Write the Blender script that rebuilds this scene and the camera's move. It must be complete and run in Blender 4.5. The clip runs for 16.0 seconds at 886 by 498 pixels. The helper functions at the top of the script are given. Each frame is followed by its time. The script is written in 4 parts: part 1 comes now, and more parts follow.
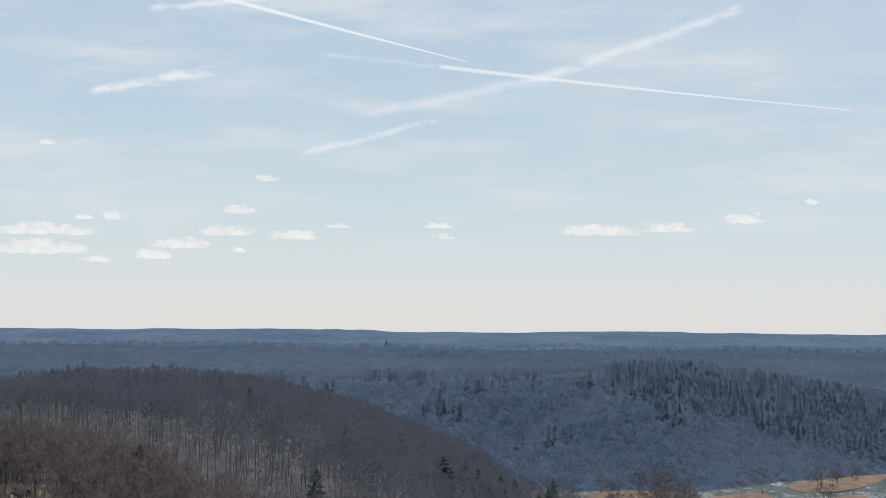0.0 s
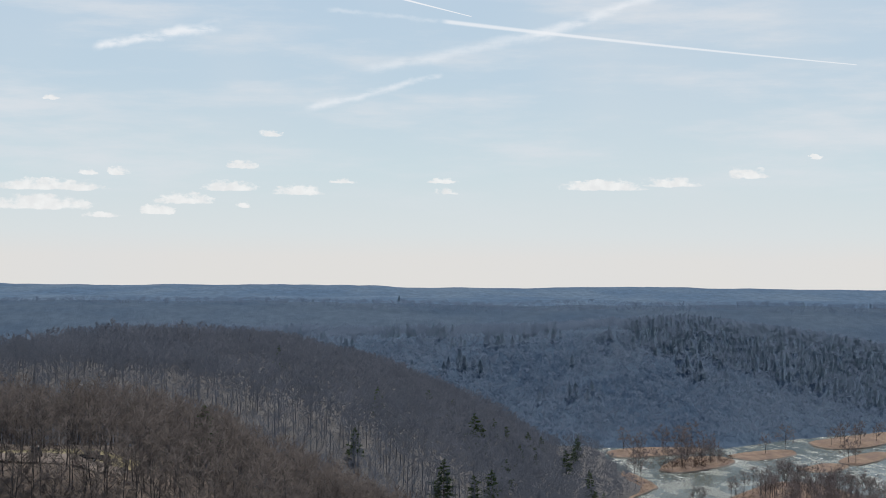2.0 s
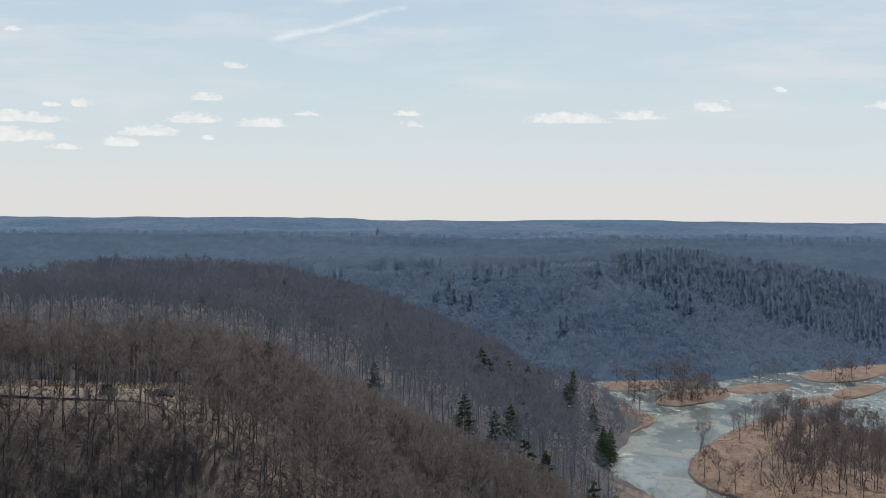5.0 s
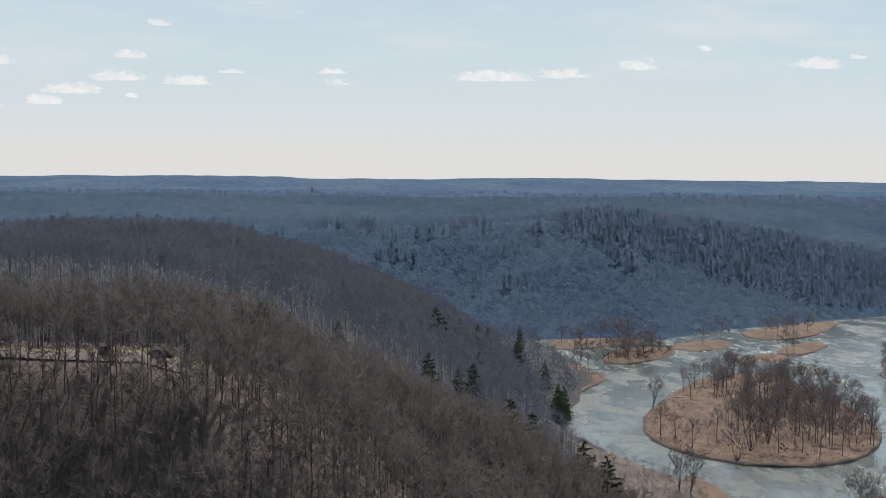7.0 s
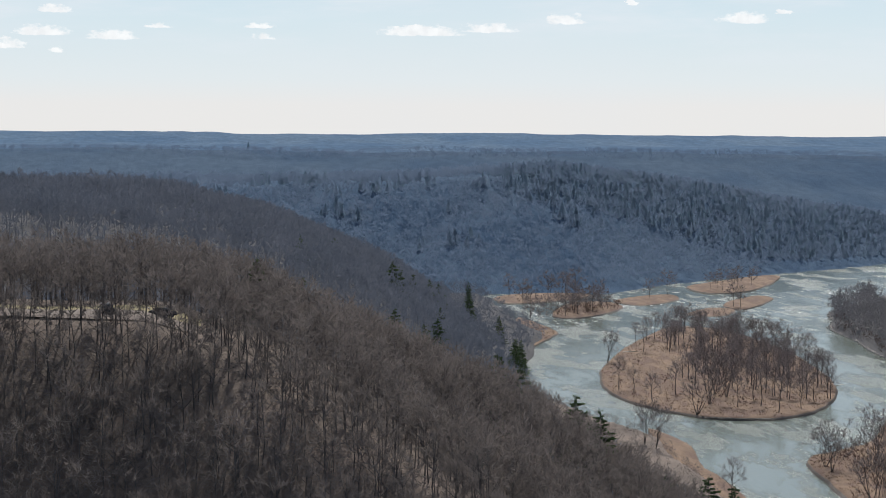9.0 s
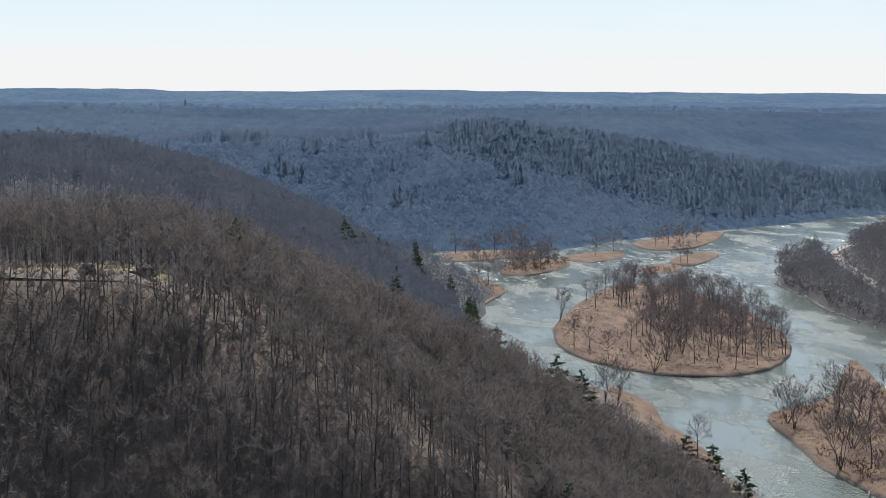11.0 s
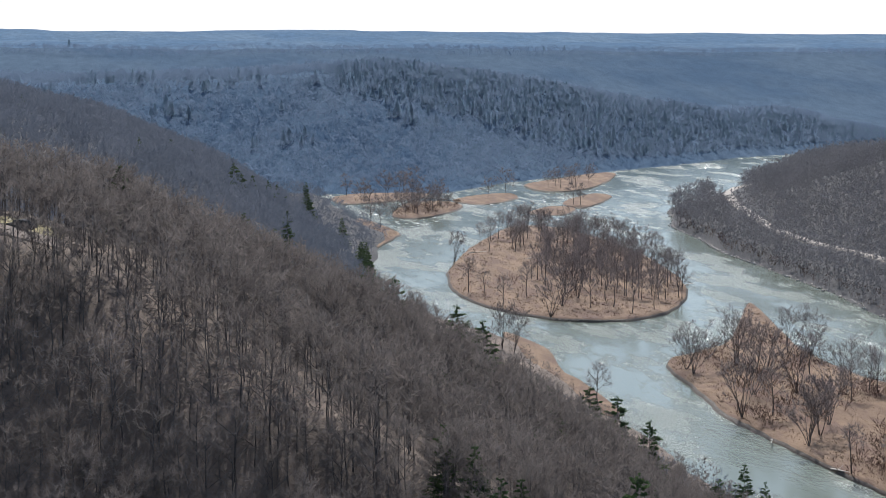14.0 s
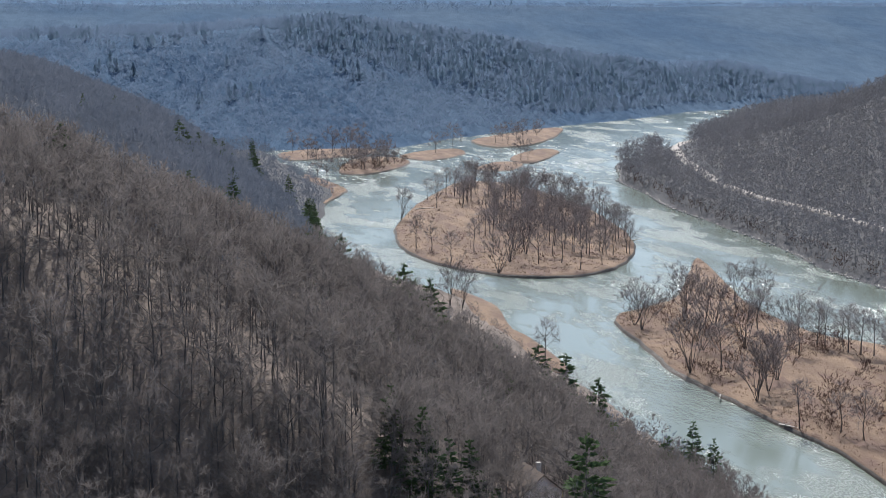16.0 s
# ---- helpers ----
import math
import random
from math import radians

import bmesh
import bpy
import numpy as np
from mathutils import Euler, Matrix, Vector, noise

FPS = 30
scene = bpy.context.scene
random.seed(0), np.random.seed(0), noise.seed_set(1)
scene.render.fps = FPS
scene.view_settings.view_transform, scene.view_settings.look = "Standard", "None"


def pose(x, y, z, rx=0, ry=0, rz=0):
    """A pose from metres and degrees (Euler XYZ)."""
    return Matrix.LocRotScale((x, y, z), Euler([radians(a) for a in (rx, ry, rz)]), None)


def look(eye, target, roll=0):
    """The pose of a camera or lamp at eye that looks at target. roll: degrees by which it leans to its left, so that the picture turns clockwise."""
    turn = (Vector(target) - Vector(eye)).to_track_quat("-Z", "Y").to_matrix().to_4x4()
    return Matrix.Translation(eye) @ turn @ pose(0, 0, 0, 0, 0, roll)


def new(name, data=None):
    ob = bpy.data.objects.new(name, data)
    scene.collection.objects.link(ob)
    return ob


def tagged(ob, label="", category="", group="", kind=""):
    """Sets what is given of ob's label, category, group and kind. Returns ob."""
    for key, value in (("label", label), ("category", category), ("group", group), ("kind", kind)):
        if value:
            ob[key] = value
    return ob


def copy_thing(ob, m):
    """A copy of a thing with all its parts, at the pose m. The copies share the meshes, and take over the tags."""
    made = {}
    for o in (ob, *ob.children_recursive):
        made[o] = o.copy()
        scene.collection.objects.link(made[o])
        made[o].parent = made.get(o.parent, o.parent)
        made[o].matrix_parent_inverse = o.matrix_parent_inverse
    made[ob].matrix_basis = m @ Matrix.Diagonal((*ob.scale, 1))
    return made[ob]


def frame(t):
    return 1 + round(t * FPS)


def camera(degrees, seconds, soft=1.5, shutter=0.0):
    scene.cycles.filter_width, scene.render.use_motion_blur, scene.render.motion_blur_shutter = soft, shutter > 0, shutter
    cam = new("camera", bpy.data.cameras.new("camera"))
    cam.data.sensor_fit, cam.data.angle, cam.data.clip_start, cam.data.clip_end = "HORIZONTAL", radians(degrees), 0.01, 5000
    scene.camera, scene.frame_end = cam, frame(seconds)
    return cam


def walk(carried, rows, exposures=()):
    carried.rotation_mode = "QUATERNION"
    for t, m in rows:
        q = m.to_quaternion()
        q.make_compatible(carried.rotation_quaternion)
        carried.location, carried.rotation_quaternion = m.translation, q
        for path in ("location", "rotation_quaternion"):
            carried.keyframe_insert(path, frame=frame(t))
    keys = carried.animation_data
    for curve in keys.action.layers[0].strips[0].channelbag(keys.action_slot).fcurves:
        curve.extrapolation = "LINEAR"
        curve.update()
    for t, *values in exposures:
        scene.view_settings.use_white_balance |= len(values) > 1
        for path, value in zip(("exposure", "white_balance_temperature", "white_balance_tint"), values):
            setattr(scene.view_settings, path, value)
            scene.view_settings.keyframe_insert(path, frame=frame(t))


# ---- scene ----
# camera: a slow sideways drift above the valley, tilting down and panning to the river
cam = camera(25.0, 16.0, soft=0.9)
# seconds, x, y, z, heading to the left of +y, tilt up, lean
PATH = [
    (0.0, 0.02, 0.00, 100.00, 0.002, 2.446, 0.50),
    (0.5, -2.82, 1.48, 100.29, 0.035, 2.114, 0.50),
    (1.0, -5.74, 2.91, 100.52, 0.064, 1.801, 0.49),
    (1.5, -8.71, 4.32, 100.63, 0.093, 1.497, 0.48),
    (2.0, -11.59, 5.70, 100.67, 0.109, 1.164, 0.47),
    (2.5, -14.41, 6.92, 100.81, 0.131, 0.835, 0.47),
    (3.0, -17.29, 7.87, 100.98, 0.156, 0.519, 0.49),
    (3.5, -20.29, 8.74, 100.99, 0.175, 0.217, 0.49),
    (3.7, -21.49, 9.07, 101.00, 0.183, 0.072, 0.49),
    (5.8, -34.49, 11.23, 100.87, -1.904, -1.217, 0.50),
    (6.0, -35.67, 11.48, 100.96, -2.100, -1.332, 0.49),
    (6.5, -38.79, 12.06, 101.09, -2.616, -1.622, 0.48),
    (7.0, -41.74, 12.22, 101.05, -3.053, -1.941, 0.48),
    (7.5, -44.76, 12.48, 101.15, -3.458, -2.261, 0.48),
    (8.0, -47.75, 12.72, 101.18, -3.649, -2.556, 0.47),
    (8.5, -50.69, 13.16, 101.18, -4.374, -2.898, 0.43),
    (9.0, -53.72, 13.92, 101.13, -5.123, -3.215, 0.38),
    (9.2, -54.85, 14.26, 101.15, -5.343, -3.336, 0.36),
    (11.3, -62.27, 21.25, 100.90, -7.360, -4.623, 0.29),
    (11.5, -62.44, 22.22, 100.88, -7.556, -4.749, 0.29),
    (12.0, -62.72, 24.68, 100.81, -8.063, -5.045, 0.29),
    (12.5, -62.57, 27.22, 100.79, -8.573, -5.337, 0.30),
    (13.0, -62.08, 30.04, 100.78, -9.099, -5.587, 0.32),
    (13.5, -61.62, 32.75, 100.93, -9.647, -5.821, 0.29),
    (14.0, -61.04, 35.08, 101.00, -10.273, -6.124, 0.27),
    (14.5, -60.65, 36.76, 101.05, -10.895, -6.442, 0.24),
    (15.0, -60.46, 37.69, 101.06, -11.466, -6.754, 0.20),
    (15.5, -60.41, 38.12, 101.03, -11.722, -7.071, 0.18),
    (16.0, -60.31, 38.35, 100.97, -11.789, -7.396, 0.20),
]


def aimed(x, y, z, heading, tilt, lean):
    h, p = radians(heading), radians(tilt)
    ahead = Vector((-math.sin(h) * math.cos(p), math.cos(h) * math.cos(p), math.sin(p)))
    return look((x, y, z), Vector((x, y, z)) + ahead * 100.0, lean)


walk(cam, [(row[0], aimed(*row[1:])) for row in PATH],
     [(0.0, -0.16, 6280, 9), (7.0, -0.16, 6250, 9), (9.0, 0.0, 6200, 9), (12.5, 0.26, 6030, 9), (14.5, 0.47, 5980, 9), (16.0, 0.58, 5950, 9)])

# ---- light ----
SUN_AZ, SUN_EL = radians(8.0), radians(44.0)
sun = new("sun", bpy.data.lights.new("sun", "SUN"))
sun.data.energy, sun.data.angle, sun.data.color = 4.2, radians(0.6), (1.0, 0.93, 0.84)
sun.matrix_world = look((math.sin(SUN_AZ) * math.cos(SUN_EL), math.cos(SUN_AZ) * math.cos(SUN_EL), math.sin(SUN_EL)), (0, 0, 0))


class Nodes:
    """Short hand for building node trees."""

    def __init__(self, tree):
        self.tree = tree
        tree.nodes.clear()

    def add(self, kind, **values):
        node = self.tree.nodes.new(kind)
        for key, value in values.items():
            setattr(node, key, value)
        return node

    def put(self, socket, value):
        if isinstance(value, bpy.types.NodeSocket):
            self.tree.links.new(value, socket)
        else:
            socket.default_value = value

    def math(self, op, a, b=0.0, c=0.0):
        node = self.add("ShaderNodeMath", operation=op)
        for n, value in enumerate((a, b, c)):
            self.put(node.inputs[n], value)
        return node.outputs[0]

    def vec(self, op, a, b=(0, 0, 0)):
        node = self.add("ShaderNodeVectorMath", operation=op)
        self.put(node.inputs[0], a)
        self.put(node.inputs[1], b)
        return node.outputs["Value"] if op in ("LENGTH", "DOT_PRODUCT") else node.outputs[0]

    def ramp(self, value, stops):
        node = self.add("ShaderNodeValToRGB")
        while len(node.color_ramp.elements) < len(stops):
            node.color_ramp.elements.new(0.5)
        for element, (at, colour) in zip(node.color_ramp.elements, stops):
            element.position = at
            element.color = (*colour, 1) if isinstance(colour, tuple) else (colour, colour, colour, 1)
        self.put(node.inputs[0], value)
        return node.outputs[0]

    def smooth(self, value, low, high):
        node = self.add("ShaderNodeMapRange", interpolation_type="SMOOTHSTEP")
        for n, v in enumerate((value, low, high, 0.0, 1.0)):
            self.put(node.inputs[n], v)
        return node.outputs[0]

    def noise(self, vector, scale, detail=4.0, rough=0.55, colour=False):
        node = self.add("ShaderNodeTexNoise")
        self.put(node.inputs["Vector"], vector)
        node.inputs["Scale"].default_value, node.inputs["Detail"].default_value, node.inputs["Roughness"].default_value = scale, detail, rough
        return node.outputs["Color" if colour else "Fac"]

    def mix(self, factor, a, b, blend="MIX"):
        node = self.add("ShaderNodeMix", data_type="RGBA", blend_type=blend)
        self.put(node.inputs[0], factor)
        for socket, value in ((node.inputs[6], a), (node.inputs[7], b)):
            self.put(socket, (*value, 1) if isinstance(value, tuple) else value)
        return node.outputs[2]


def build_sky():
    """A thin cirrus sky with a pale band over the horizon, small cumulus and old vapour trails."""
    world = bpy.data.worlds.new("sky")
    world.use_nodes = True
    scene.world = world
    n = Nodes(world.node_tree)
    sky = n.add("ShaderNodeTexSky", sky_type="NISHITA", sun_disc=False, sun_elevation=SUN_EL, sun_rotation=SUN_AZ)
    way = n.add("ShaderNodeTexCoord").outputs["Generated"]
    split = n.add("ShaderNodeSeparateXYZ")
    n.put(split.inputs[0], way)
    x, y, z = split.outputs
    az = n.math("MULTIPLY", n.math("ARCTAN2", x, y), 57.29578)
    el = n.math("MULTIPLY", n.math("ARCSINE", z), 57.29578)
    flat = n.add("ShaderNodeCombineXYZ")
    n.put(flat.inputs[0], az)
    n.put(flat.inputs[1], el)
    flat = flat.outputs[0]
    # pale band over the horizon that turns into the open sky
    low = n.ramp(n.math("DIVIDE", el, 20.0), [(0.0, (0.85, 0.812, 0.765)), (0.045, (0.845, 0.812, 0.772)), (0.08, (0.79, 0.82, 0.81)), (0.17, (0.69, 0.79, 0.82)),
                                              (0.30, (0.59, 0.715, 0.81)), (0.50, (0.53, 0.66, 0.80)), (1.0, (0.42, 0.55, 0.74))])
    stretched = n.vec("MULTIPLY", flat, (0.10, 0.55, 1.0))
    cirrus = n.smooth(n.noise(stretched, 1.3, 6.0, 0.6), 0.43, 0.72)
    broad = n.smooth(n.noise(n.vec("ADD", flat, (31.0, 7.0, 2.0)), 0.16, 2.0), 0.35, 0.75)
    veil = n.math("MULTIPLY", n.math("MULTIPLY", cirrus, n.smooth(el, 1.0, 4.0)), 0.75)
    low = n.mix(veil, low, (0.83, 0.84, 0.86))
    low = n.mix(n.math("MULTIPLY", broad, 0.25), low, (0.80, 0.81, 0.82))
    # vapour trails: from, to (heading, height in degrees), half widths at the two ends, strength
    wobble = n.vec("MULTIPLY", n.vec("SUBTRACT", n.noise(flat, 1.6, 4.0, 0.6, True), (0.5, 0.5, 0.5)), (0.0, 0.28, 0.0))
    ragged = n.vec("ADD", flat, wobble)
    streak = n.noise(n.vec("MULTIPLY", flat, (1.0, 3.0, 1.0)), 1.1, 4.0)
    for a, b, w0, w1, strength, loose in (((-6.6, 9.55), (0.67, 7.8), 0.10, 0.015, 0.95, False), ((-0.3, 7.68), (11.6, 6.39), 0.09, 0.018, 0.75, False),
                                          ((-3.6, 7.95), (-0.2, 7.68), 0.12, 0.09, 0.30, True), ((-2.6, 6.2), (3.0, 7.38), 0.20, 0.24, 0.40, True), ((2.0, 7.08), (8.7, 9.35), 0.26, 0.20, 0.62, True),
                                          ((-10.2, 6.75), (-6.45, 7.5), 0.16, 0.24, 0.85, True), ((-4.2, 5.1), (-0.1, 6.15), 0.20, 0.12, 0.60, True),
                                          ((-8.6, 9.1), (-5.0, 9.6), 0.12, 0.22, 0.75, True)):
        span = Vector((b[0] - a[0], b[1] - a[1], 0.0))
        along_way = span.normalized()
        off = n.vec("SUBTRACT", ragged if loose else flat, (a[0], a[1], 0.0))
        along = n.math("DIVIDE", n.vec("DOT_PRODUCT", off, tuple(along_way)), span.length)
        across = n.math("ABSOLUTE", n.vec("DOT_PRODUCT", off, (-along_way.y, along_way.x, 0.0)))
        width = n.math("MULTIPLY_ADD", n.math("MINIMUM", n.math("MAXIMUM", along, 0.0), 1.0), w1 - w0, w0)
        body = n.smooth(n.math("DIVIDE", across, width), 1.0, 0.2 if not loose else 0.0)
        ends = n.math("MULTIPLY", n.smooth(along, 0.0, 0.10 if loose else 0.03), n.smooth(along, 1.0, 0.94 if loose else 0.995))
        mask = n.math("MULTIPLY", n.math("MULTIPLY", body, ends), strength)
        if loose:
            mask = n.math("MULTIPLY", mask, n.smooth(streak, 0.25, 0.60))
        low = n.mix(mask, low, (0.98, 0.98, 0.99))
    # small cumulus: heading, height, half width, half height in degrees
    puffs = ((-11.28, 2.87, 1.46, 0.16), (-11.5, 2.38, 1.38, 0.21), (-9.31, 3.28, 0.32, 0.13), (-10.19, 3.26, 0.23, 0.10), (-5.87, 3.51, 0.45, 0.11),
             (-6.21, 2.91, 0.73, 0.15), (-7.52, 2.54, 0.78, 0.16), (-8.24, 2.21, 0.49, 0.13), (-4.28, 2.82, 0.68, 0.15), (-2.91, 3.08, 0.39, 0.06),
             (-0.11, 3.13, 0.39, 0.08), (-0.09, 2.83, 0.32, 0.11), (4.46, 3.01, 1.21, 0.15), (6.4, 3.1, 0.85, 0.13), (8.59, 3.37, 0.52, 0.15),
             (-5.02, 4.44, 0.36, 0.11), (-11.26, 5.34, 0.23, 0.08), (10.45, 3.82, 0.17, 0.06), (-9.78, 2.05, 0.52, 0.08), (-5.82, 2.37, 0.23, 0.08),
             (13.65, 3.41, 0.75, 0.16), (14.7, 3.59, 0.25, 0.07))
    lumps = n.vec("MULTIPLY", n.vec("SUBTRACT", n.noise(n.vec("MULTIPLY", flat, (1.0, 1.6, 1.0)), 4.0, 6.0, 0.66, True), (0.5, 0.5, 0.5)), (0.8, 0.34, 0.0))
    lumpy = n.vec("ADD", flat, lumps)
    levelled = n.vec("ADD", flat, n.vec("MULTIPLY", lumps, (1.0, 0.22, 1.0)))
    cover = 0.0
    for a, e, w, h in puffs:
        off = n.vec("SUBTRACT", lumpy, (a, e - 0.65 * h, 0.0))
        above = n.vec("MULTIPLY", n.vec("MAXIMUM", off, (-90.0, 0.0, 0.0)), (0.85 / w, 0.50 / h, 0.0))
        below = n.vec("MULTIPLY", n.vec("MINIMUM", n.vec("SUBTRACT", levelled, (a, e - 0.65 * h, 0.0)), (90.0, 0.0, 0.0)), (0.0, 2.0 / h, 0.0))
        cover = n.math("MAXIMUM", n.math("SUBTRACT", 1.0, n.vec("LENGTH", n.vec("ADD", above, below))), cover)
    top = n.smooth(n.noise(flat, 3.0, 4.0), 0.3, 0.7)
    torn = n.math("MULTIPLY_ADD", n.noise(n.vec("MULTIPLY", flat, (1.0, 1.8, 1.0)), 1.7, 5.0, 0.6), 2.0, -0.98)
    cover = n.math("ADD", cover, n.math("MULTIPLY", torn, n.smooth(cover, 0.0, 0.15)))
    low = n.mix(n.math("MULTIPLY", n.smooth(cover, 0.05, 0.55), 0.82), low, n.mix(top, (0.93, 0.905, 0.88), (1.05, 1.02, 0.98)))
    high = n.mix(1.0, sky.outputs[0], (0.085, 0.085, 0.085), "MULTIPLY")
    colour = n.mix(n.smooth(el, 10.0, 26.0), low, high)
    back = n.add("ShaderNodeBackground")
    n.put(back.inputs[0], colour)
    out = n.add("ShaderNodeOutputWorld")
    n.tree.links.new(back.outputs[0], out.inputs[0])


build_sky()


# ---- materials ----
def material(name, paint):
    """A new material; paint(n, place, shader) sets up its nodes and may return a height for the bump."""
    m = bpy.data.materials.new(name)
    m.use_nodes = True
    n = Nodes(m.node_tree)
    shader = n.add("ShaderNodeBsdfPrincipled")
    out = n.add("ShaderNodeOutputMaterial")
    n.tree.links.new(shader.outputs[0], out.inputs[0])
    place = n.add("ShaderNodeNewGeometry")
    height = paint(n, place, shader)
    if height is not None:
        level, strength, distance = height
        bump = n.add("ShaderNodeBump")
        bump.inputs["Strength"].default_value, bump.inputs["Distance"].default_value = strength, distance
        n.put(bump.inputs["Height"], level)
        n.tree.links.new(bump.outputs[0], shader.inputs["Normal"])
    return m


def two_tone(dark, light, rough=0.9, per_object=False, stand=0.02, fine=0.9, even=0.0, spread=0.45, through_light=0.35):
    """Bark, twigs and needles: each piece a little different, with slow changes from stand to stand."""

    def paint(n, place, shader):
        where = place.outputs["Position"]
        one = n.add("ShaderNodeObjectInfo").outputs["Random"] if per_object else place.outputs["Random Per Island"]
        slow = n.smooth(n.noise(where, stand, 3.0), 0.3, 0.7)
        quick = n.noise(where, fine, 3.0)
        amount = n.math("ADD", n.math("MULTIPLY", one, spread), n.math("ADD", n.math("MULTIPLY", slow, 0.8 - spread), n.math("MULTIPLY_ADD", quick, 0.5, -0.15)))
        n.put(shader.inputs["Base Color"], n.mix(amount, dark, light))
        shader.inputs["Roughness"].default_value = rough
        shader.inputs["Specular IOR Level"].default_value = 0.25
        if even:
            # round twigs shade softer than flat slivers: normals bent upwards to even the light
            soft = n.vec("ADD", n.vec("MULTIPLY", place.outputs["Normal"], (1 - even, 1 - even, 1 - even)), (0.0, -0.2 * even, 0.95 * even))
            n.put(shader.inputs["Normal"], n.vec("NORMALIZE", soft))
            glow = n.add("ShaderNodeBsdfTranslucent")
            n.put(glow.inputs["Color"], n.mix(amount, dark, light))
            # translucency normal faces the viewer, so backlight lifts far crowns like haze
            if even > 0.7:
                ahead = n.vec("ADD", n.vec("MULTIPLY", place.outputs["Normal"], (0.25, 0.25, 0.25)), (0.0, -0.85, -0.2))
                n.put(glow.inputs["Normal"], n.vec("NORMALIZE", ahead))
            both = n.add("ShaderNodeMixShader")
            both.inputs[0].default_value = through_light
            n.tree.links.new(shader.outputs[0], both.inputs[1])
            n.tree.links.new(glow.outputs[0], both.inputs[2])
            for node in n.tree.nodes:
                if node.bl_idname == "ShaderNodeOutputMaterial":
                    n.tree.links.new(both.outputs[0], node.inputs[0])

    return paint


def litter(n, place, shader, dark=(0.10, 0.075, 0.058), pale=(0.27, 0.205, 0.16)):
    where = place.outputs["Position"]
    patch = n.smooth(n.noise(where, 0.05, 5.0), 0.35, 0.65)
    fine = n.noise(where, 1.7, 5.0, 0.65)
    colour = n.mix(patch, dark, pale)
    n.put(shader.inputs["Base Color"], n.mix(n.smooth(fine, 0.3, 0.7), colour, tuple(0.4 * a + 0.4 * b for a, b in zip(dark, pale))))
    shader.inputs["Roughness"].default_value = 0.95
    return fine, 0.6, 0.4


def dry_grass(n, place, shader):
    where = place.outputs["Position"]
    drawn = n.vec("MULTIPLY", where, (1.0, 0.28, 1.0))
    patch = n.smooth(n.noise(drawn, 0.10, 5.0, 0.65), 0.35, 0.65)
    tuft = n.noise(drawn, 1.6, 5.0, 0.7)
    dark = n.smooth(n.noise(n.vec("ADD", drawn, (50.0, 9.0, 0.0)), 0.16, 5.0, 0.65), 0.48, 0.60)
    colour = n.mix(patch, (0.14, 0.084, 0.048), (0.255, 0.168, 0.10))
    colour = n.mix(n.smooth(tuft, 0.3, 0.75), n.mix(0.35, colour, (0.20, 0.115, 0.075)), colour)
    colour = n.mix(n.math("MULTIPLY", dark, 0.8), colour, (0.14, 0.08, 0.055))
    n.put(shader.inputs["Base Color"], colour)
    shader.inputs["Roughness"].default_value = 0.95
    return tuft, 0.8, 0.5


def mud(n, place, shader):
    where = place.outputs["Position"]
    lump = n.noise(where, 0.8, 5.0, 0.65)
    n.put(shader.inputs["Base Color"], n.mix(lump, (0.035, 0.026, 0.02), (0.12, 0.085, 0.06)))
    shader.inputs["Roughness"].default_value = 0.7
    return lump, 0.8, 0.5


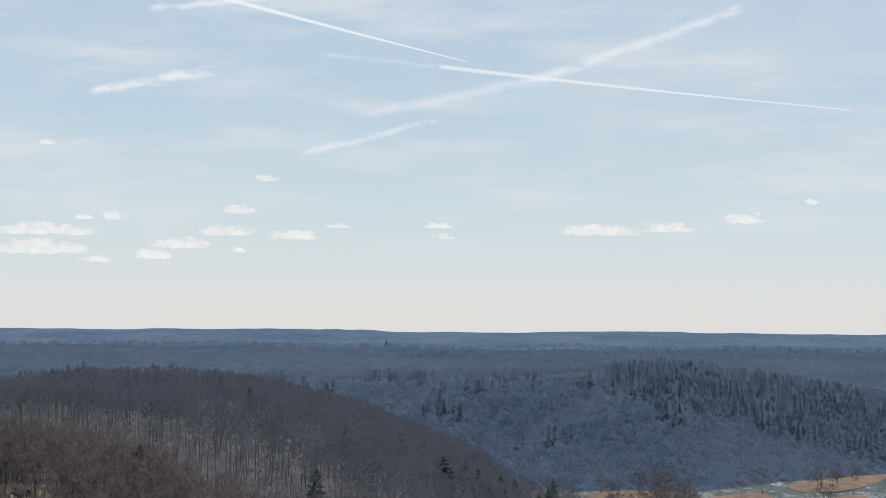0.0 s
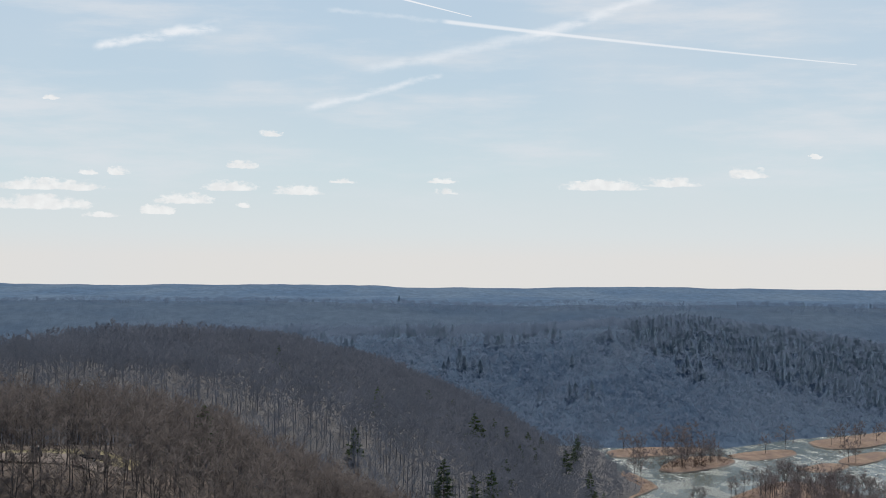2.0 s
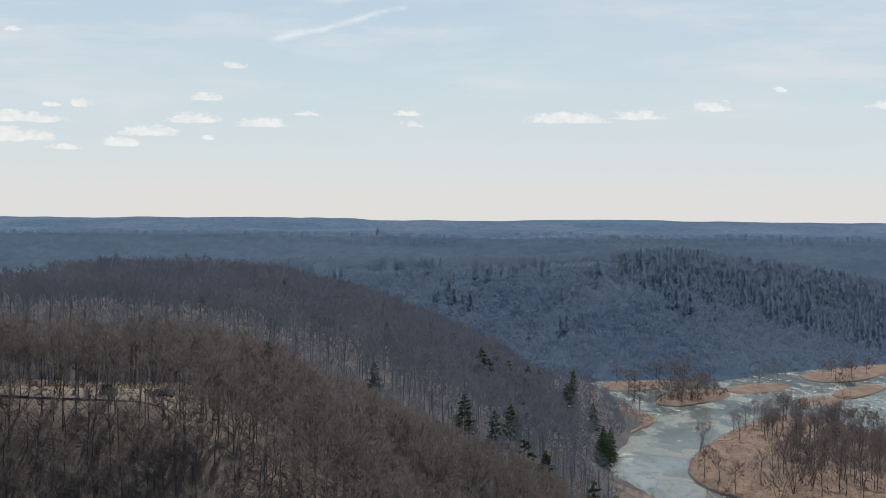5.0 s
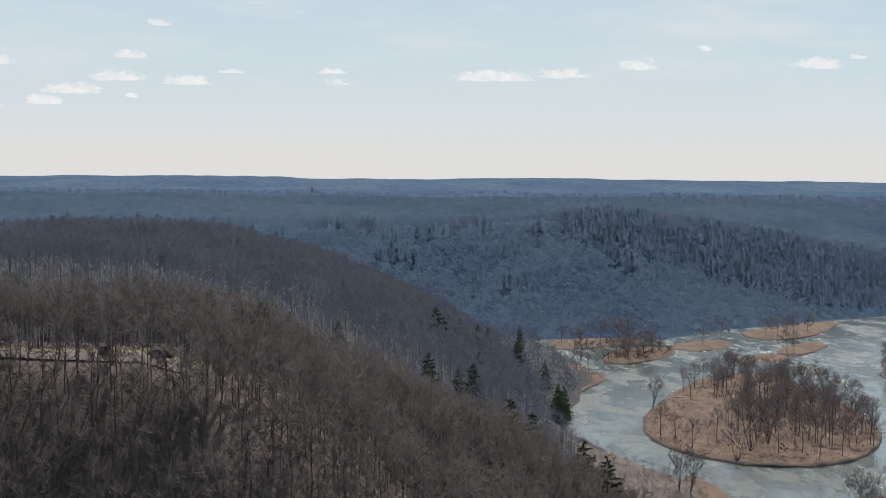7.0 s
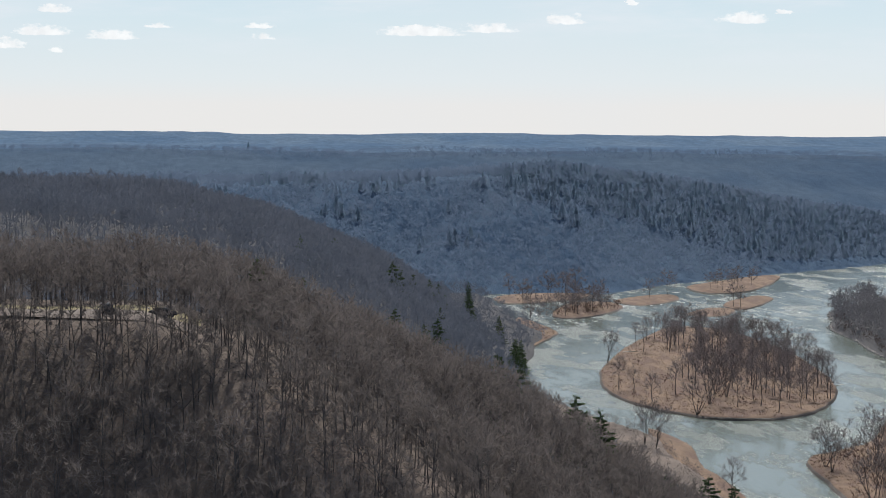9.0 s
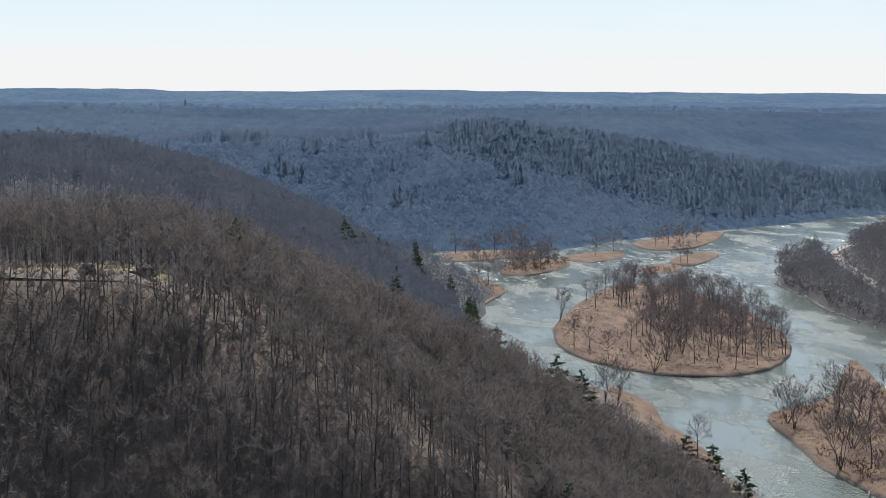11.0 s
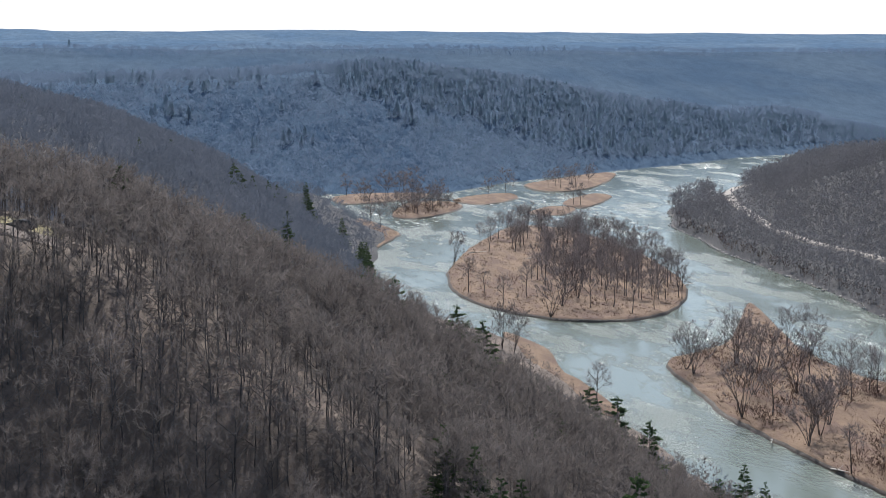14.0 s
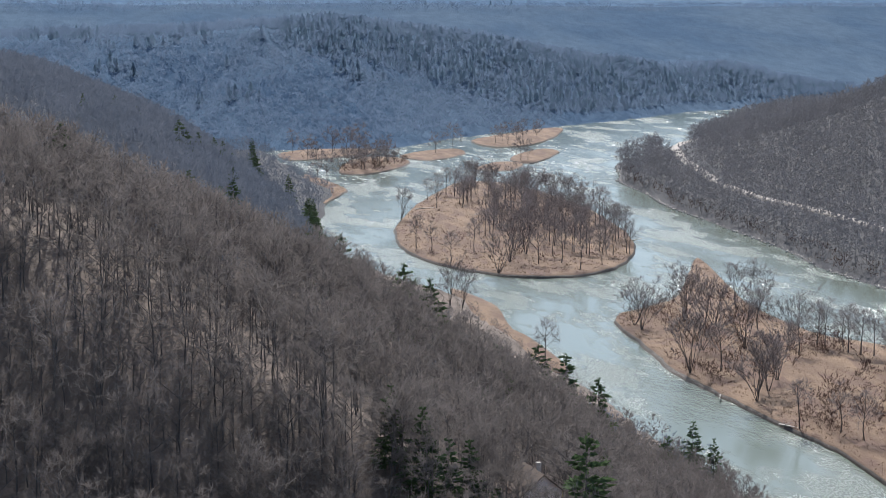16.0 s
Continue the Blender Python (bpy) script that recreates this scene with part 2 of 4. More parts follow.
def river_water(n, place, shader):
    where = place.outputs["Position"]
    flow = n.vec("MULTIPLY", where, (1.0, 0.35, 1.0))
    swell = n.noise(flow, 0.12, 3.0)
    ripple = n.noise(flow, 0.9, 4.0, 0.6)
    riffle = n.smooth(n.noise(n.vec("MULTIPLY", where, (0.030, 0.009, 1.0)), 1.0, 4.0, 0.6), 0.47, 0.70)
    # white flecks: foam of the rapids, with sun glitter painted in as white
    foam_glitter = n.math("MULTIPLY", n.smooth(n.noise(flow, 0.55, 6.0, 0.7), 0.60, 0.72), n.smooth(n.noise(n.vec("MULTIPLY", where, (0.022, 0.011, 1.0)), 1.0, 3.0), 0.57, 0.70))
    rapids = n.math("MULTIPLY", n.smooth(n.vec("DOT_PRODUCT", where, (0.0, 1.0, 0.0)), 1000.0, 1130.0), n.smooth(n.vec("DOT_PRODUCT", where, (0.0, 1.0, 0.0)), 1400.0, 1310.0))
    broken = n.math("MULTIPLY", n.smooth(n.noise(flow, 0.26, 6.0, 0.8), 0.54, 0.66), n.math("MULTIPLY", rapids, n.smooth(n.noise(n.vec("MULTIPLY", where, (0.03, 0.012, 1.0)), 1.0, 3.0), 0.42, 0.58)))
    foam_glitter = n.math("MAXIMUM", foam_glitter, broken)
    silt = n.mix(n.noise(where, 0.02, 3.0), (0.125, 0.15, 0.118), (0.165, 0.188, 0.15))
    n.put(shader.inputs["Base Color"], n.mix(n.math("MULTIPLY", foam_glitter, 0.9), silt, (0.88, 0.89, 0.88)))
    # wind-broken patches throw back the sun, the rest lies smooth
    glint = n.math("MULTIPLY", n.smooth(n.noise(flow, 2.4, 3.0, 0.7), 0.44, 0.60), n.smooth(n.noise(n.vec("MULTIPLY", where, (0.045, 0.014, 1.0)), 1.0, 4.0, 0.65), 0.46, 0.62))
    n.put(shader.inputs["Roughness"], n.math("MULTIPLY_ADD", n.math("MAXIMUM", glint, n.math("MULTIPLY", broken, 0.7)), 0.40, 0.13))
    shader.inputs["IOR"].default_value = 1.333
    chop = n.math("MULTIPLY", ripple, n.math("MULTIPLY_ADD", riffle, 1.7, 0.07))
    chop = n.math("ADD", chop, n.math("MULTIPLY", n.noise(flow, 2.2, 3.0, 0.6), n.math("MULTIPLY", glint, 0.5)))
    return n.math("ADD", n.math("MULTIPLY", swell, 0.15), chop), 0.8, 0.45


def gravel_road(n, place, shader):
    where = place.outputs["Position"]
    fine = n.noise(where, 2.2, 4.0, 0.7)
    n.put(shader.inputs["Base Color"], n.mix(n.math("MULTIPLY_ADD", n.noise(where, 0.2), 0.6, n.math("MULTIPLY", fine, 0.4)), (0.27, 0.235, 0.20), (0.46, 0.41, 0.36)))
    shader.inputs["Roughness"].default_value = 0.9
    return fine, 0.4, 0.1


# aerial haze is painted into the blue base colour; lift pales it with distance
def hazed_woods(n, place, shader, lift=1.0, red=1.0):
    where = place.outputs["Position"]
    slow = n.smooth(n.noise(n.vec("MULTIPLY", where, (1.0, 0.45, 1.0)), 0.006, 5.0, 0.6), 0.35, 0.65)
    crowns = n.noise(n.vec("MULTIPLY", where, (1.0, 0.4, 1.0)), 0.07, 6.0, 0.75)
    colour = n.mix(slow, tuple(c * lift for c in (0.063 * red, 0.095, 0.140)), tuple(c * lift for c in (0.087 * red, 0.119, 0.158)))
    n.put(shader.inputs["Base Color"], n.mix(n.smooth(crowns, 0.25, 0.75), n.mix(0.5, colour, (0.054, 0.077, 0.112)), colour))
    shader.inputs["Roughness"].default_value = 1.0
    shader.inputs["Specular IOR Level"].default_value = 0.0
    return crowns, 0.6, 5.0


LITTER = material("leaf_litter", litter)
# copy of the leaf litter with tree shade and cool haze put into its colour
SHADED_LITTER = material("shaded_litter", lambda n, place, shader: litter(n, place, shader, (0.042, 0.041, 0.044), (0.078, 0.073, 0.075)))
GRASS = material("dry_grass", dry_grass)
MUD = material("wet_mud", mud)
WATER = material("river_water", river_water)
ROAD = material("pale_gravel", gravel_road)
FAR = material("hazed_woods", lambda n, place, shader: hazed_woods(n, place, shader, 1.55))
RIDGE = material("hazed_ridge_woods", lambda n, place, shader: hazed_woods(n, place, shader, 1.38))
SKYLINE = material("hazed_skyline_woods", lambda n, place, shader: hazed_woods(n, place, shader, 2.1, 0.98))
BARK = material("grey_bark", two_tone((0.06, 0.055, 0.052), (0.16, 0.148, 0.142)))
TWIG = material("bare_twigs", two_tone((0.098, 0.084, 0.077), (0.252, 0.221, 0.206), stand=0.14, even=0.55, spread=0.2, through_light=0.5))
# second hill's twigs: the bluish cast is haze put into the colour
HILL_HAZE_TWIG = material("hill_haze_twigs", two_tone((0.098, 0.116, 0.150), (0.190, 0.208, 0.255), stand=0.05, even=0.75, spread=0.2))
SPIT_TWIG = material("spit_twigs", two_tone((0.145, 0.142, 0.152), (0.27, 0.258, 0.265), stand=0.06, even=0.6, spread=0.2))
RIVER_BARK = material("river_tree_bark", two_tone((0.045, 0.038, 0.036), (0.14, 0.12, 0.11), stand=0.05))
RIVER_TWIG = material("river_tree_twigs", two_tone((0.105, 0.087, 0.086), (0.265, 0.225, 0.218), stand=0.05, even=0.4))
SHRUB = material("red_brown_brush", two_tone((0.06, 0.035, 0.028), (0.15, 0.085, 0.06), stand=0.05))
# twigs of the big hill: the blue in their colour stands in for haze
HAZED_TWIG = material("hazed_twigs", two_tone((0.136, 0.188, 0.276), (0.178, 0.234, 0.326), stand=0.014, fine=0.1, even=0.92, spread=0.15, through_light=0.5))
NEEDLE = material("pine_needles", two_tone((0.035, 0.065, 0.03), (0.11, 0.155, 0.06), rough=0.95, stand=0.05, even=0.5, through_light=0.25))
# plateau twigs, with distance haze mixed into the blue base colour
PLATEAU_HAZE_TWIG = material("plateau_haze_twigs", two_tone((0.120, 0.172, 0.260), (0.170, 0.228, 0.328), stand=0.004, fine=0.1, even=0.88, spread=0.15, through_light=0.5))
# far conifer needles turned blue by painted haze
HAZED_NEEDLE = material("hazed_needles", two_tone((0.125, 0.190, 0.265), (0.195, 0.272, 0.350), rough=0.9, stand=0.02, even=0.85, through_light=0.5))


# ---- the lie of the land ----
def bump01(v, a, b):
    """A smooth step from 0 at a to 1 at b."""
    t = np.clip((v - a) / (b - a), 0.0, 1.0)
    return t * t * (3 - 2 * t)


def soft_min(a, b, k):
    h = np.clip(0.5 + 0.5 * (b - a) / k, 0.0, 1.0)
    return b * (1 - h) + a * h - k * h * (1 - h)


def waves(x, y, size, seed):
    """Cheap smooth relief between about -1 and 1."""
    r = np.random.RandomState(seed)
    total = np.zeros_like(x)
    for _ in range(7):
        angle, phase, scale = r.uniform(0, 6.283), r.uniform(0, 6.283), size * r.uniform(0.6, 1.8)
        total += np.sin((x * math.cos(angle) + y * math.sin(angle)) * 6.283 / scale + phase)
    return total / 4.0


def left_shore(y):
    """Where the wooded slope meets the river, as x for each y."""
    return np.interp(y, [-500, 300, 450, 560, 620, 666, 690, 730, 762, 809, 863, 906, 953, 1007, 1030, 1080, 1200, 1290], [80, 76, 78, 77, 77, 79, 73, 61, 53, 50, 55, 64, 74, 87, 91, 85, 86, 84]) + 1.2 * np.sin(y / 13.0)


def right_shore(y):
    return np.interp(y, [-500, 300, 665, 714, 761, 823, 888, 974, 1061, 1162, 1230, 1290, 1400, 1500, 1560], [215, 220, 224, 225, 228, 233, 232, 239, 249, 279, 322, 362, 424, 478, 530]) + 1.2 * np.sin(y / 17.0)


def far_side(x, y):
    """Metres north-west of the far bank."""
    bank = np.interp(x, [-400, 60, 119, 172, 225, 263, 337, 398, 485, 700, 1500], [1265, 1285, 1294, 1302, 1376, 1419, 1492, 1549, 1640, 1780, 2200])
    return (y - bank) * 0.80


def ground(x, y):
    """Height of the land in metres above the river."""
    x, y = np.asarray(x, float), np.asarray(y, float)
    # wooded slope on the near side of the river, with a spur, a draw behind it and a second hill
    d = left_shore(np.clip(y, -400, 1290)) - x
    a = 78.0 - x
    lower = np.interp(a, [0, 15, 35, 55, 77, 131, 150, 180, 400], [1.0, 3.5, 12, 22, 34, 65, 73, 76, 76])
    brow = np.interp(a, [0, 20, 38, 55, 71, 90, 105, 119, 131, 145, 165, 180], [0, 1.0, 2.5, 5.0, 7.2, 8.2, 6.4, 4.0, 2.2, -0.5, -2.4, -2.8])
    lower = lower + brow * bump01(y, 305, 362)
    upper = np.interp(a, [0, 18, 33, 50, 77, 130, 180, 233, 400], [1.0, 3.0, 8, 16.5, 31, 55.5, 67.5, 69.5, 67])
    slope = lower + (upper - lower) * bump01(y, 420, 640) + 2.0 * waves(x, y, 160, 3) * bump01(d, 60, 160)
    face = 37 + 0.64 * np.maximum(y - 268, 0) - 0.40 * np.maximum(268 - y, 0) + 2 * waves(x, y, 60, 5)
    near = soft_min(slope, face, 6.0)
    near = near * (1 - (0.55 + 0.12 * bump01(x, -60, 20)) * np.exp(-(((y - 540 - 0.1 * x) / 95.0) ** 2)))
    near = near - 14 * bump01(y, 1000, 1400) * bump01(d, 0, 200)
    near = np.minimum(near, 1.0 + 0.75 * np.maximum(d, 0))
    near = np.where(d > 0, np.maximum(near, np.minimum(d * 0.5, 3.0)), np.maximum(-0.35 * -d, -2.5))
    # spit of land on the other side of the river with a wooded hill
    e = x - right_shore(np.clip(y, -400, 1560))
    fall = bump01(y, 1330, 1020)
    hill = 3.0 + 5.0 * bump01(e, 5, 40) + fall * soft_min(0.36 * np.maximum(e - 45, 0), 62 + 0 * e, 20.0)
    over = np.where(e > 0, np.minimum(hill, 0.55 * e), np.maximum(0.35 * e, -2.5))
    over = np.where(far_side(x, y) > -42, -2.5 + 0 * e, over)
    # big hill across the bend and the plateau behind it
    f = far_side(x, y)
    crest = np.interp(x, [-600, -150, 60, 110, 187, 290, 420, 500, 545, 575, 615, 665, 720, 2000], [58, 60, 64, 68, 73, 59, 39, 27, 17, 21, 20, 12, 5, 5])
    rise = crest * bump01(f, -20, np.interp(x, [0, 187, 420, 570, 640], [230, 235, 160, 95, 90])) - 30 * bump01(f, 330, 620) * bump01(crest, 10, 50)
    plateau = 81 * bump01(y - 0.15 * x, 1750, 2650) + 6 * bump01(y, 2900, 3500) + 19 * bump01(y, 3700, 4500) - 10 * np.exp(-(((y - 3050) / 200) ** 2)) - 8 * np.exp(-(((y - 3900) / 200) ** 2)) + 3.0 * waves(x, y, 700, 9)
    beyond = np.where(f > 0, np.maximum(np.maximum(rise, plateau) + 2.0 * waves(x, y, 130, 11) * bump01(f, 10, 60) + 4.5 * waves(x - 0.5 * y, 0.25 * y, 120, 12) * bump01(f, 10, 90) * bump01(f, 260, 150), np.minimum(0.4 * f, 2.0)), np.maximum(0.35 * f, -2.5))
    return np.where(f > -8, np.maximum(np.maximum(near * (y < 1290), beyond), over), np.maximum(near, over))


def mesh_from(name, verts, tris, materials, slots=None, smooth=False):
    me = bpy.data.meshes.new(name)
    verts, tris = np.asarray(verts, np.float32), np.asarray(tris, np.int32)
    me.vertices.add(len(verts))
    me.vertices.foreach_set("co", verts.ravel())
    me.loops.add(tris.size)
    me.loops.foreach_set("vertex_index", tris.ravel())
    me.polygons.add(len(tris))
    me.polygons.foreach_set("loop_start", np.arange(0, tris.size, tris.shape[1], dtype=np.int32))
    for m in materials:
        me.materials.append(m)
    if slots is not None:
        me.polygons.foreach_set("material_index", np.asarray(slots, np.int32))
    if smooth:
        me.polygons.foreach_set("use_smooth", np.ones(len(tris), bool))
    me.update(calc_edges=True)
    return me


def build_ground():
    """One sheet from under the camera to the horizon, finest in the valley."""
    fine = np.arange(-17.0, 29.0, 0.2)
    angles = np.radians(np.concatenate([fine, np.arange(29.0, 343.0, 6.0)]))
    radii = np.concatenate([[0.5, 15, 40, 70, 100, 130, 160], 180 * 1.0155 ** np.arange(0, 218)])
    a, r = np.meshgrid(angles, radii, indexing="ij")
    x, y = -45 + r * np.sin(a), r * np.cos(a)
    z = ground(x, y)
    verts = np.stack([x, y, z], -1).reshape(-1, 3)
    na, nr = a.shape
    i, j = np.meshgrid(np.arange(na), np.arange(nr - 1), indexing="ij")
    k = (i + 1) % na
    quads = np.stack([i * nr + j, i * nr + j + 1, k * nr + j + 1, k * nr + j], -1).reshape(-1, 4)
    mid = verts[quads].mean(1)
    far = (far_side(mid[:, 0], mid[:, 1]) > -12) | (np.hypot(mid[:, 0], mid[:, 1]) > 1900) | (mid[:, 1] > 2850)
    # far slots carry painted haze, paler from hill to ridge to skyline
    me = mesh_from("ground", verts, quads, [SHADED_LITTER, FAR, RIDGE, SKYLINE, LITTER], np.where((mid[:, 1] < 470) | ((mid[:, 1] < 720) & (mid[:, 0] > 40) & (mid[:, 0] < 150)), 4, 0) * ~far + far.astype(int) + (far & ((far_side(mid[:, 0], mid[:, 1]) > 340) | (mid[:, 0] > 720))) + (far & (mid[:, 1] > 2850)), smooth=True)
    tagged(new("ground", me), "brown leaf-littered valley slopes and far wooded plateau with painted blue haze", "ground", kind="structure")


build_ground()


def build_water():
    n = 60
    xs, ys = np.linspace(-60, 1400, n), np.linspace(-600, 2300, n)
    x, y = np.meshgrid(xs, ys, indexing="ij")
    verts = np.stack([x, y, 0 * x], -1).reshape(-1, 3)
    i, j = np.meshgrid(np.arange(n - 1), np.arange(n - 1), indexing="ij")
    quads = np.stack([i * n + j, (i + 1) * n + j, (i + 1) * n + j + 1, i * n + j + 1], -1).reshape(-1, 4)
    tagged(new("water", mesh_from("water", verts, quads, [WATER], smooth=True)), "grey-green river water with sun glitter and riffles", "river", kind="structure")


build_water()


def closed_curve(points, steps=12):
    """A smooth closed outline through the points."""
    p = np.array(points, float)
    out = []
    for k in range(len(p)):
        a, b, c, d = p[k - 1], p[k], p[(k + 1) % len(p)], p[(k + 2) % len(p)]
        for t in np.linspace(0, 1, steps, endpoint=False):
            out.append(0.5 * (2 * b + (c - a) * t + (2 * a - 5 * b + 4 * c - d) * t * t + (3 * b - a - 3 * c + d) * t**3))
    return np.array(out)


ISLANDS = []


def island(name, points, height, label, seed, bank=1.6):
    """A low river island: an eroded dark bank round a gently domed grassy top."""
    r = np.random.RandomState(seed)
    rim = closed_curve(points)
    centre = rim.mean(0)
    n = len(rim)
    out = rim - centre
    length = np.linalg.norm(out, axis=1, keepdims=True)
    rough = np.convolve(np.tile(r.normal(0, 1, n), 3), [0.25, 0.5, 0.25], "same")[n:2 * n, None]
    out = out + out / length * rough * 0.7
    rings = [(1.0, -0.6, bank), (1.0, 0.25, 0.6), (1.0, height * 0.62, 0.0), (0.97, height * 0.74, 0.0), (0.86, height * 0.95, 0), (0.6, height * 1.05, 0), (0.3, height * 1.1, 0)]
    verts = []
    for scale, z, spread in rings:
        ring = centre + out * scale + out / length * spread
        lift = waves(ring[:, 0], ring[:, 1], 22, seed) * 0.14 if z > 0.3 else 0
        verts.append(np.column_stack([ring, np.full(n, z) + lift]))
    verts = np.concatenate(verts + [np.array([[*centre, height * 1.1]])])
    quads, slots = [], []
    for k in range(len(rings) - 1):
        for i in range(n):
            j = (i + 1) % n
            quads += [(k * n + i, k * n + j, (k + 1) * n + j), (k * n + i, (k + 1) * n + j, (k + 1) * n + i)]
            slots += [0, 0] if k < 2 else [1, 1]
    last = (len(rings) - 1) * n
    for i in range(n):
        quads.append((last + i, last + (i + 1) % n, len(verts) - 1))
        slots.append(1)
    tagged(new(name, mesh_from(name, verts, quads, [MUD, GRASS], slots)), label, "island", group="river islands", kind="structure")
    ISLANDS.append((rim, height))


def island_height(x, y):
    """Top of the island under a place, or None off the islands."""
    for rim, height in ISLANDS:
        x0, y0, x1, y1 = rim[:, 0], rim[:, 1], np.roll(rim[:, 0], -1), np.roll(rim[:, 1], -1)
        cross = ((y0 > y) != (y1 > y)) & (x < (x1 - x0) * (y - y0) / (y1 - y0 + 1e-9) + x0)
        if cross.sum() % 2:
            return height * 0.9
    return None


island("island_1", [(91, 859), (83, 798), (88, 754), (102, 724), (117, 715), (135, 719), (156, 745), (177, 802), (189, 880), (193, 960), (186, 1040), (164, 1060), (140, 1010), (112, 935)], 1.5,
       "long low island of tan dead grass with bare trees", 1)
island("island_2", [(186, 749), (166, 702), (148, 660), (132, 641), (116, 622), (111, 581), (107, 534), (109, 500), (111, 464), (113, 443), (111, 405), (112, 340), (150, 330), (184, 420), (186, 510), (177, 560), (166, 586), (166, 640), (176, 694)], 1.6,
       "wide low island of tan dead grass, brush and bare trees", 2)
island("island_3", [(233, 1348), (236, 1292), (270, 1317), (319, 1433), (314, 1458), (272, 1406)], 1.1, "flat tan grassy river bar with a few bare trees", 3)
island("island_4", [(222, 1192), (230, 1172), (265, 1245), (262, 1271), (235, 1231)], 0.9, "small tan grassy river bar", 4)
island("island_5", [(162, 1228), (174, 1200), (203, 1240), (207, 1282), (179, 1262)], 0.8, "small tan grassy river bar", 5)
island("island_6", [(109, 1128), (126, 1120), (158, 1183), (154, 1225), (130, 1210)], 1.1, "low brushy island beside the wooded bank", 6)
island("island_7", [(92, 1215), (118, 1225), (150, 1262), (152, 1288), (118, 1290), (92, 1262)], 1.0, "low grassy flat among shallow channels", 7)
island("island_8", [(189, 1140), (205, 1128), (223, 1170), (211, 1183)], 0.7, "small bare gravel and grass bar", 8)
island("bank_beach_1", [(74, 542), (80, 548), (81, 590), (80, 612), (85, 655), (79, 692), (74, 640), (73, 590)], 1.4, "tan grassy ledge at the foot of the slope", 9)
island("bank_beach_2", [(76, 975), (82, 985), (96, 1030), (95, 1075), (88, 1120), (80, 1060)], 1.0, "tan grassy ledge at the foot of the far slope", 10)


# ---- trees ----
def unit(v):
    return v / (np.linalg.norm(v, axis=-1, keepdims=True) + 1e-9)


class Wood:
    """Collects branches (three-sided tapering tubes) and twigs (slivers)."""

    def __init__(self):
        self.v, self.f, self.s, self.n = [], [], [], 0

    def tubes(self, p, q, r0, r1, slot=0):
        p, q = np.atleast_2d(p), np.atleast_2d(q)
        way = unit(q - p)
        side = unit(np.cross(way, np.where(np.abs(way[:, 2:]) > 0.9, [[1.0, 0, 0]], [[0, 0, 1.0]])))
        up = np.cross(side, way)
        r0, r1 = np.broadcast_to(r0, len(p))[:, None], np.broadcast_to(r1, len(p))[:, None]
        rings = []
        for base, rad in ((p, r0), (q, r1)):
            for k in range(3):
                a = k * 2.0944
                rings.append(base + rad * (math.cos(a) * side + math.sin(a) * up))
        v = np.stack(rings, 1)
        f = np.array([[0, 1, 4], [0, 4, 3], [1, 2, 5], [1, 5, 4], [2, 0, 3], [2, 3, 5]])
        self.put(v, f, slot)

    def slivers(self, p, q, w, r, slot=1):
        way = unit(q - p)
        side = unit(np.cross(way, r.normal(size=way.shape)))
        half = side * (np.broadcast_to(w, len(p))[:, None] * 0.5)
        self.put(np.stack([p - half, p + half, q], 1), np.array([[0, 1, 2]]), slot)

    def put(self, v, f, slot):
        count, per = v.shape[:2]
        faces = (f[None] + (np.arange(count) * per)[:, None, None] + self.n).reshape(-1, 3)
        self.v.append(v.reshape(-1, 3))
        self.f.append(faces)
        self.s.append(np.full(len(faces), slot))
        self.n += count * per

    def arrays(self):
        return np.concatenate(self.v), np.concatenate(self.f), np.concatenate(self.s)


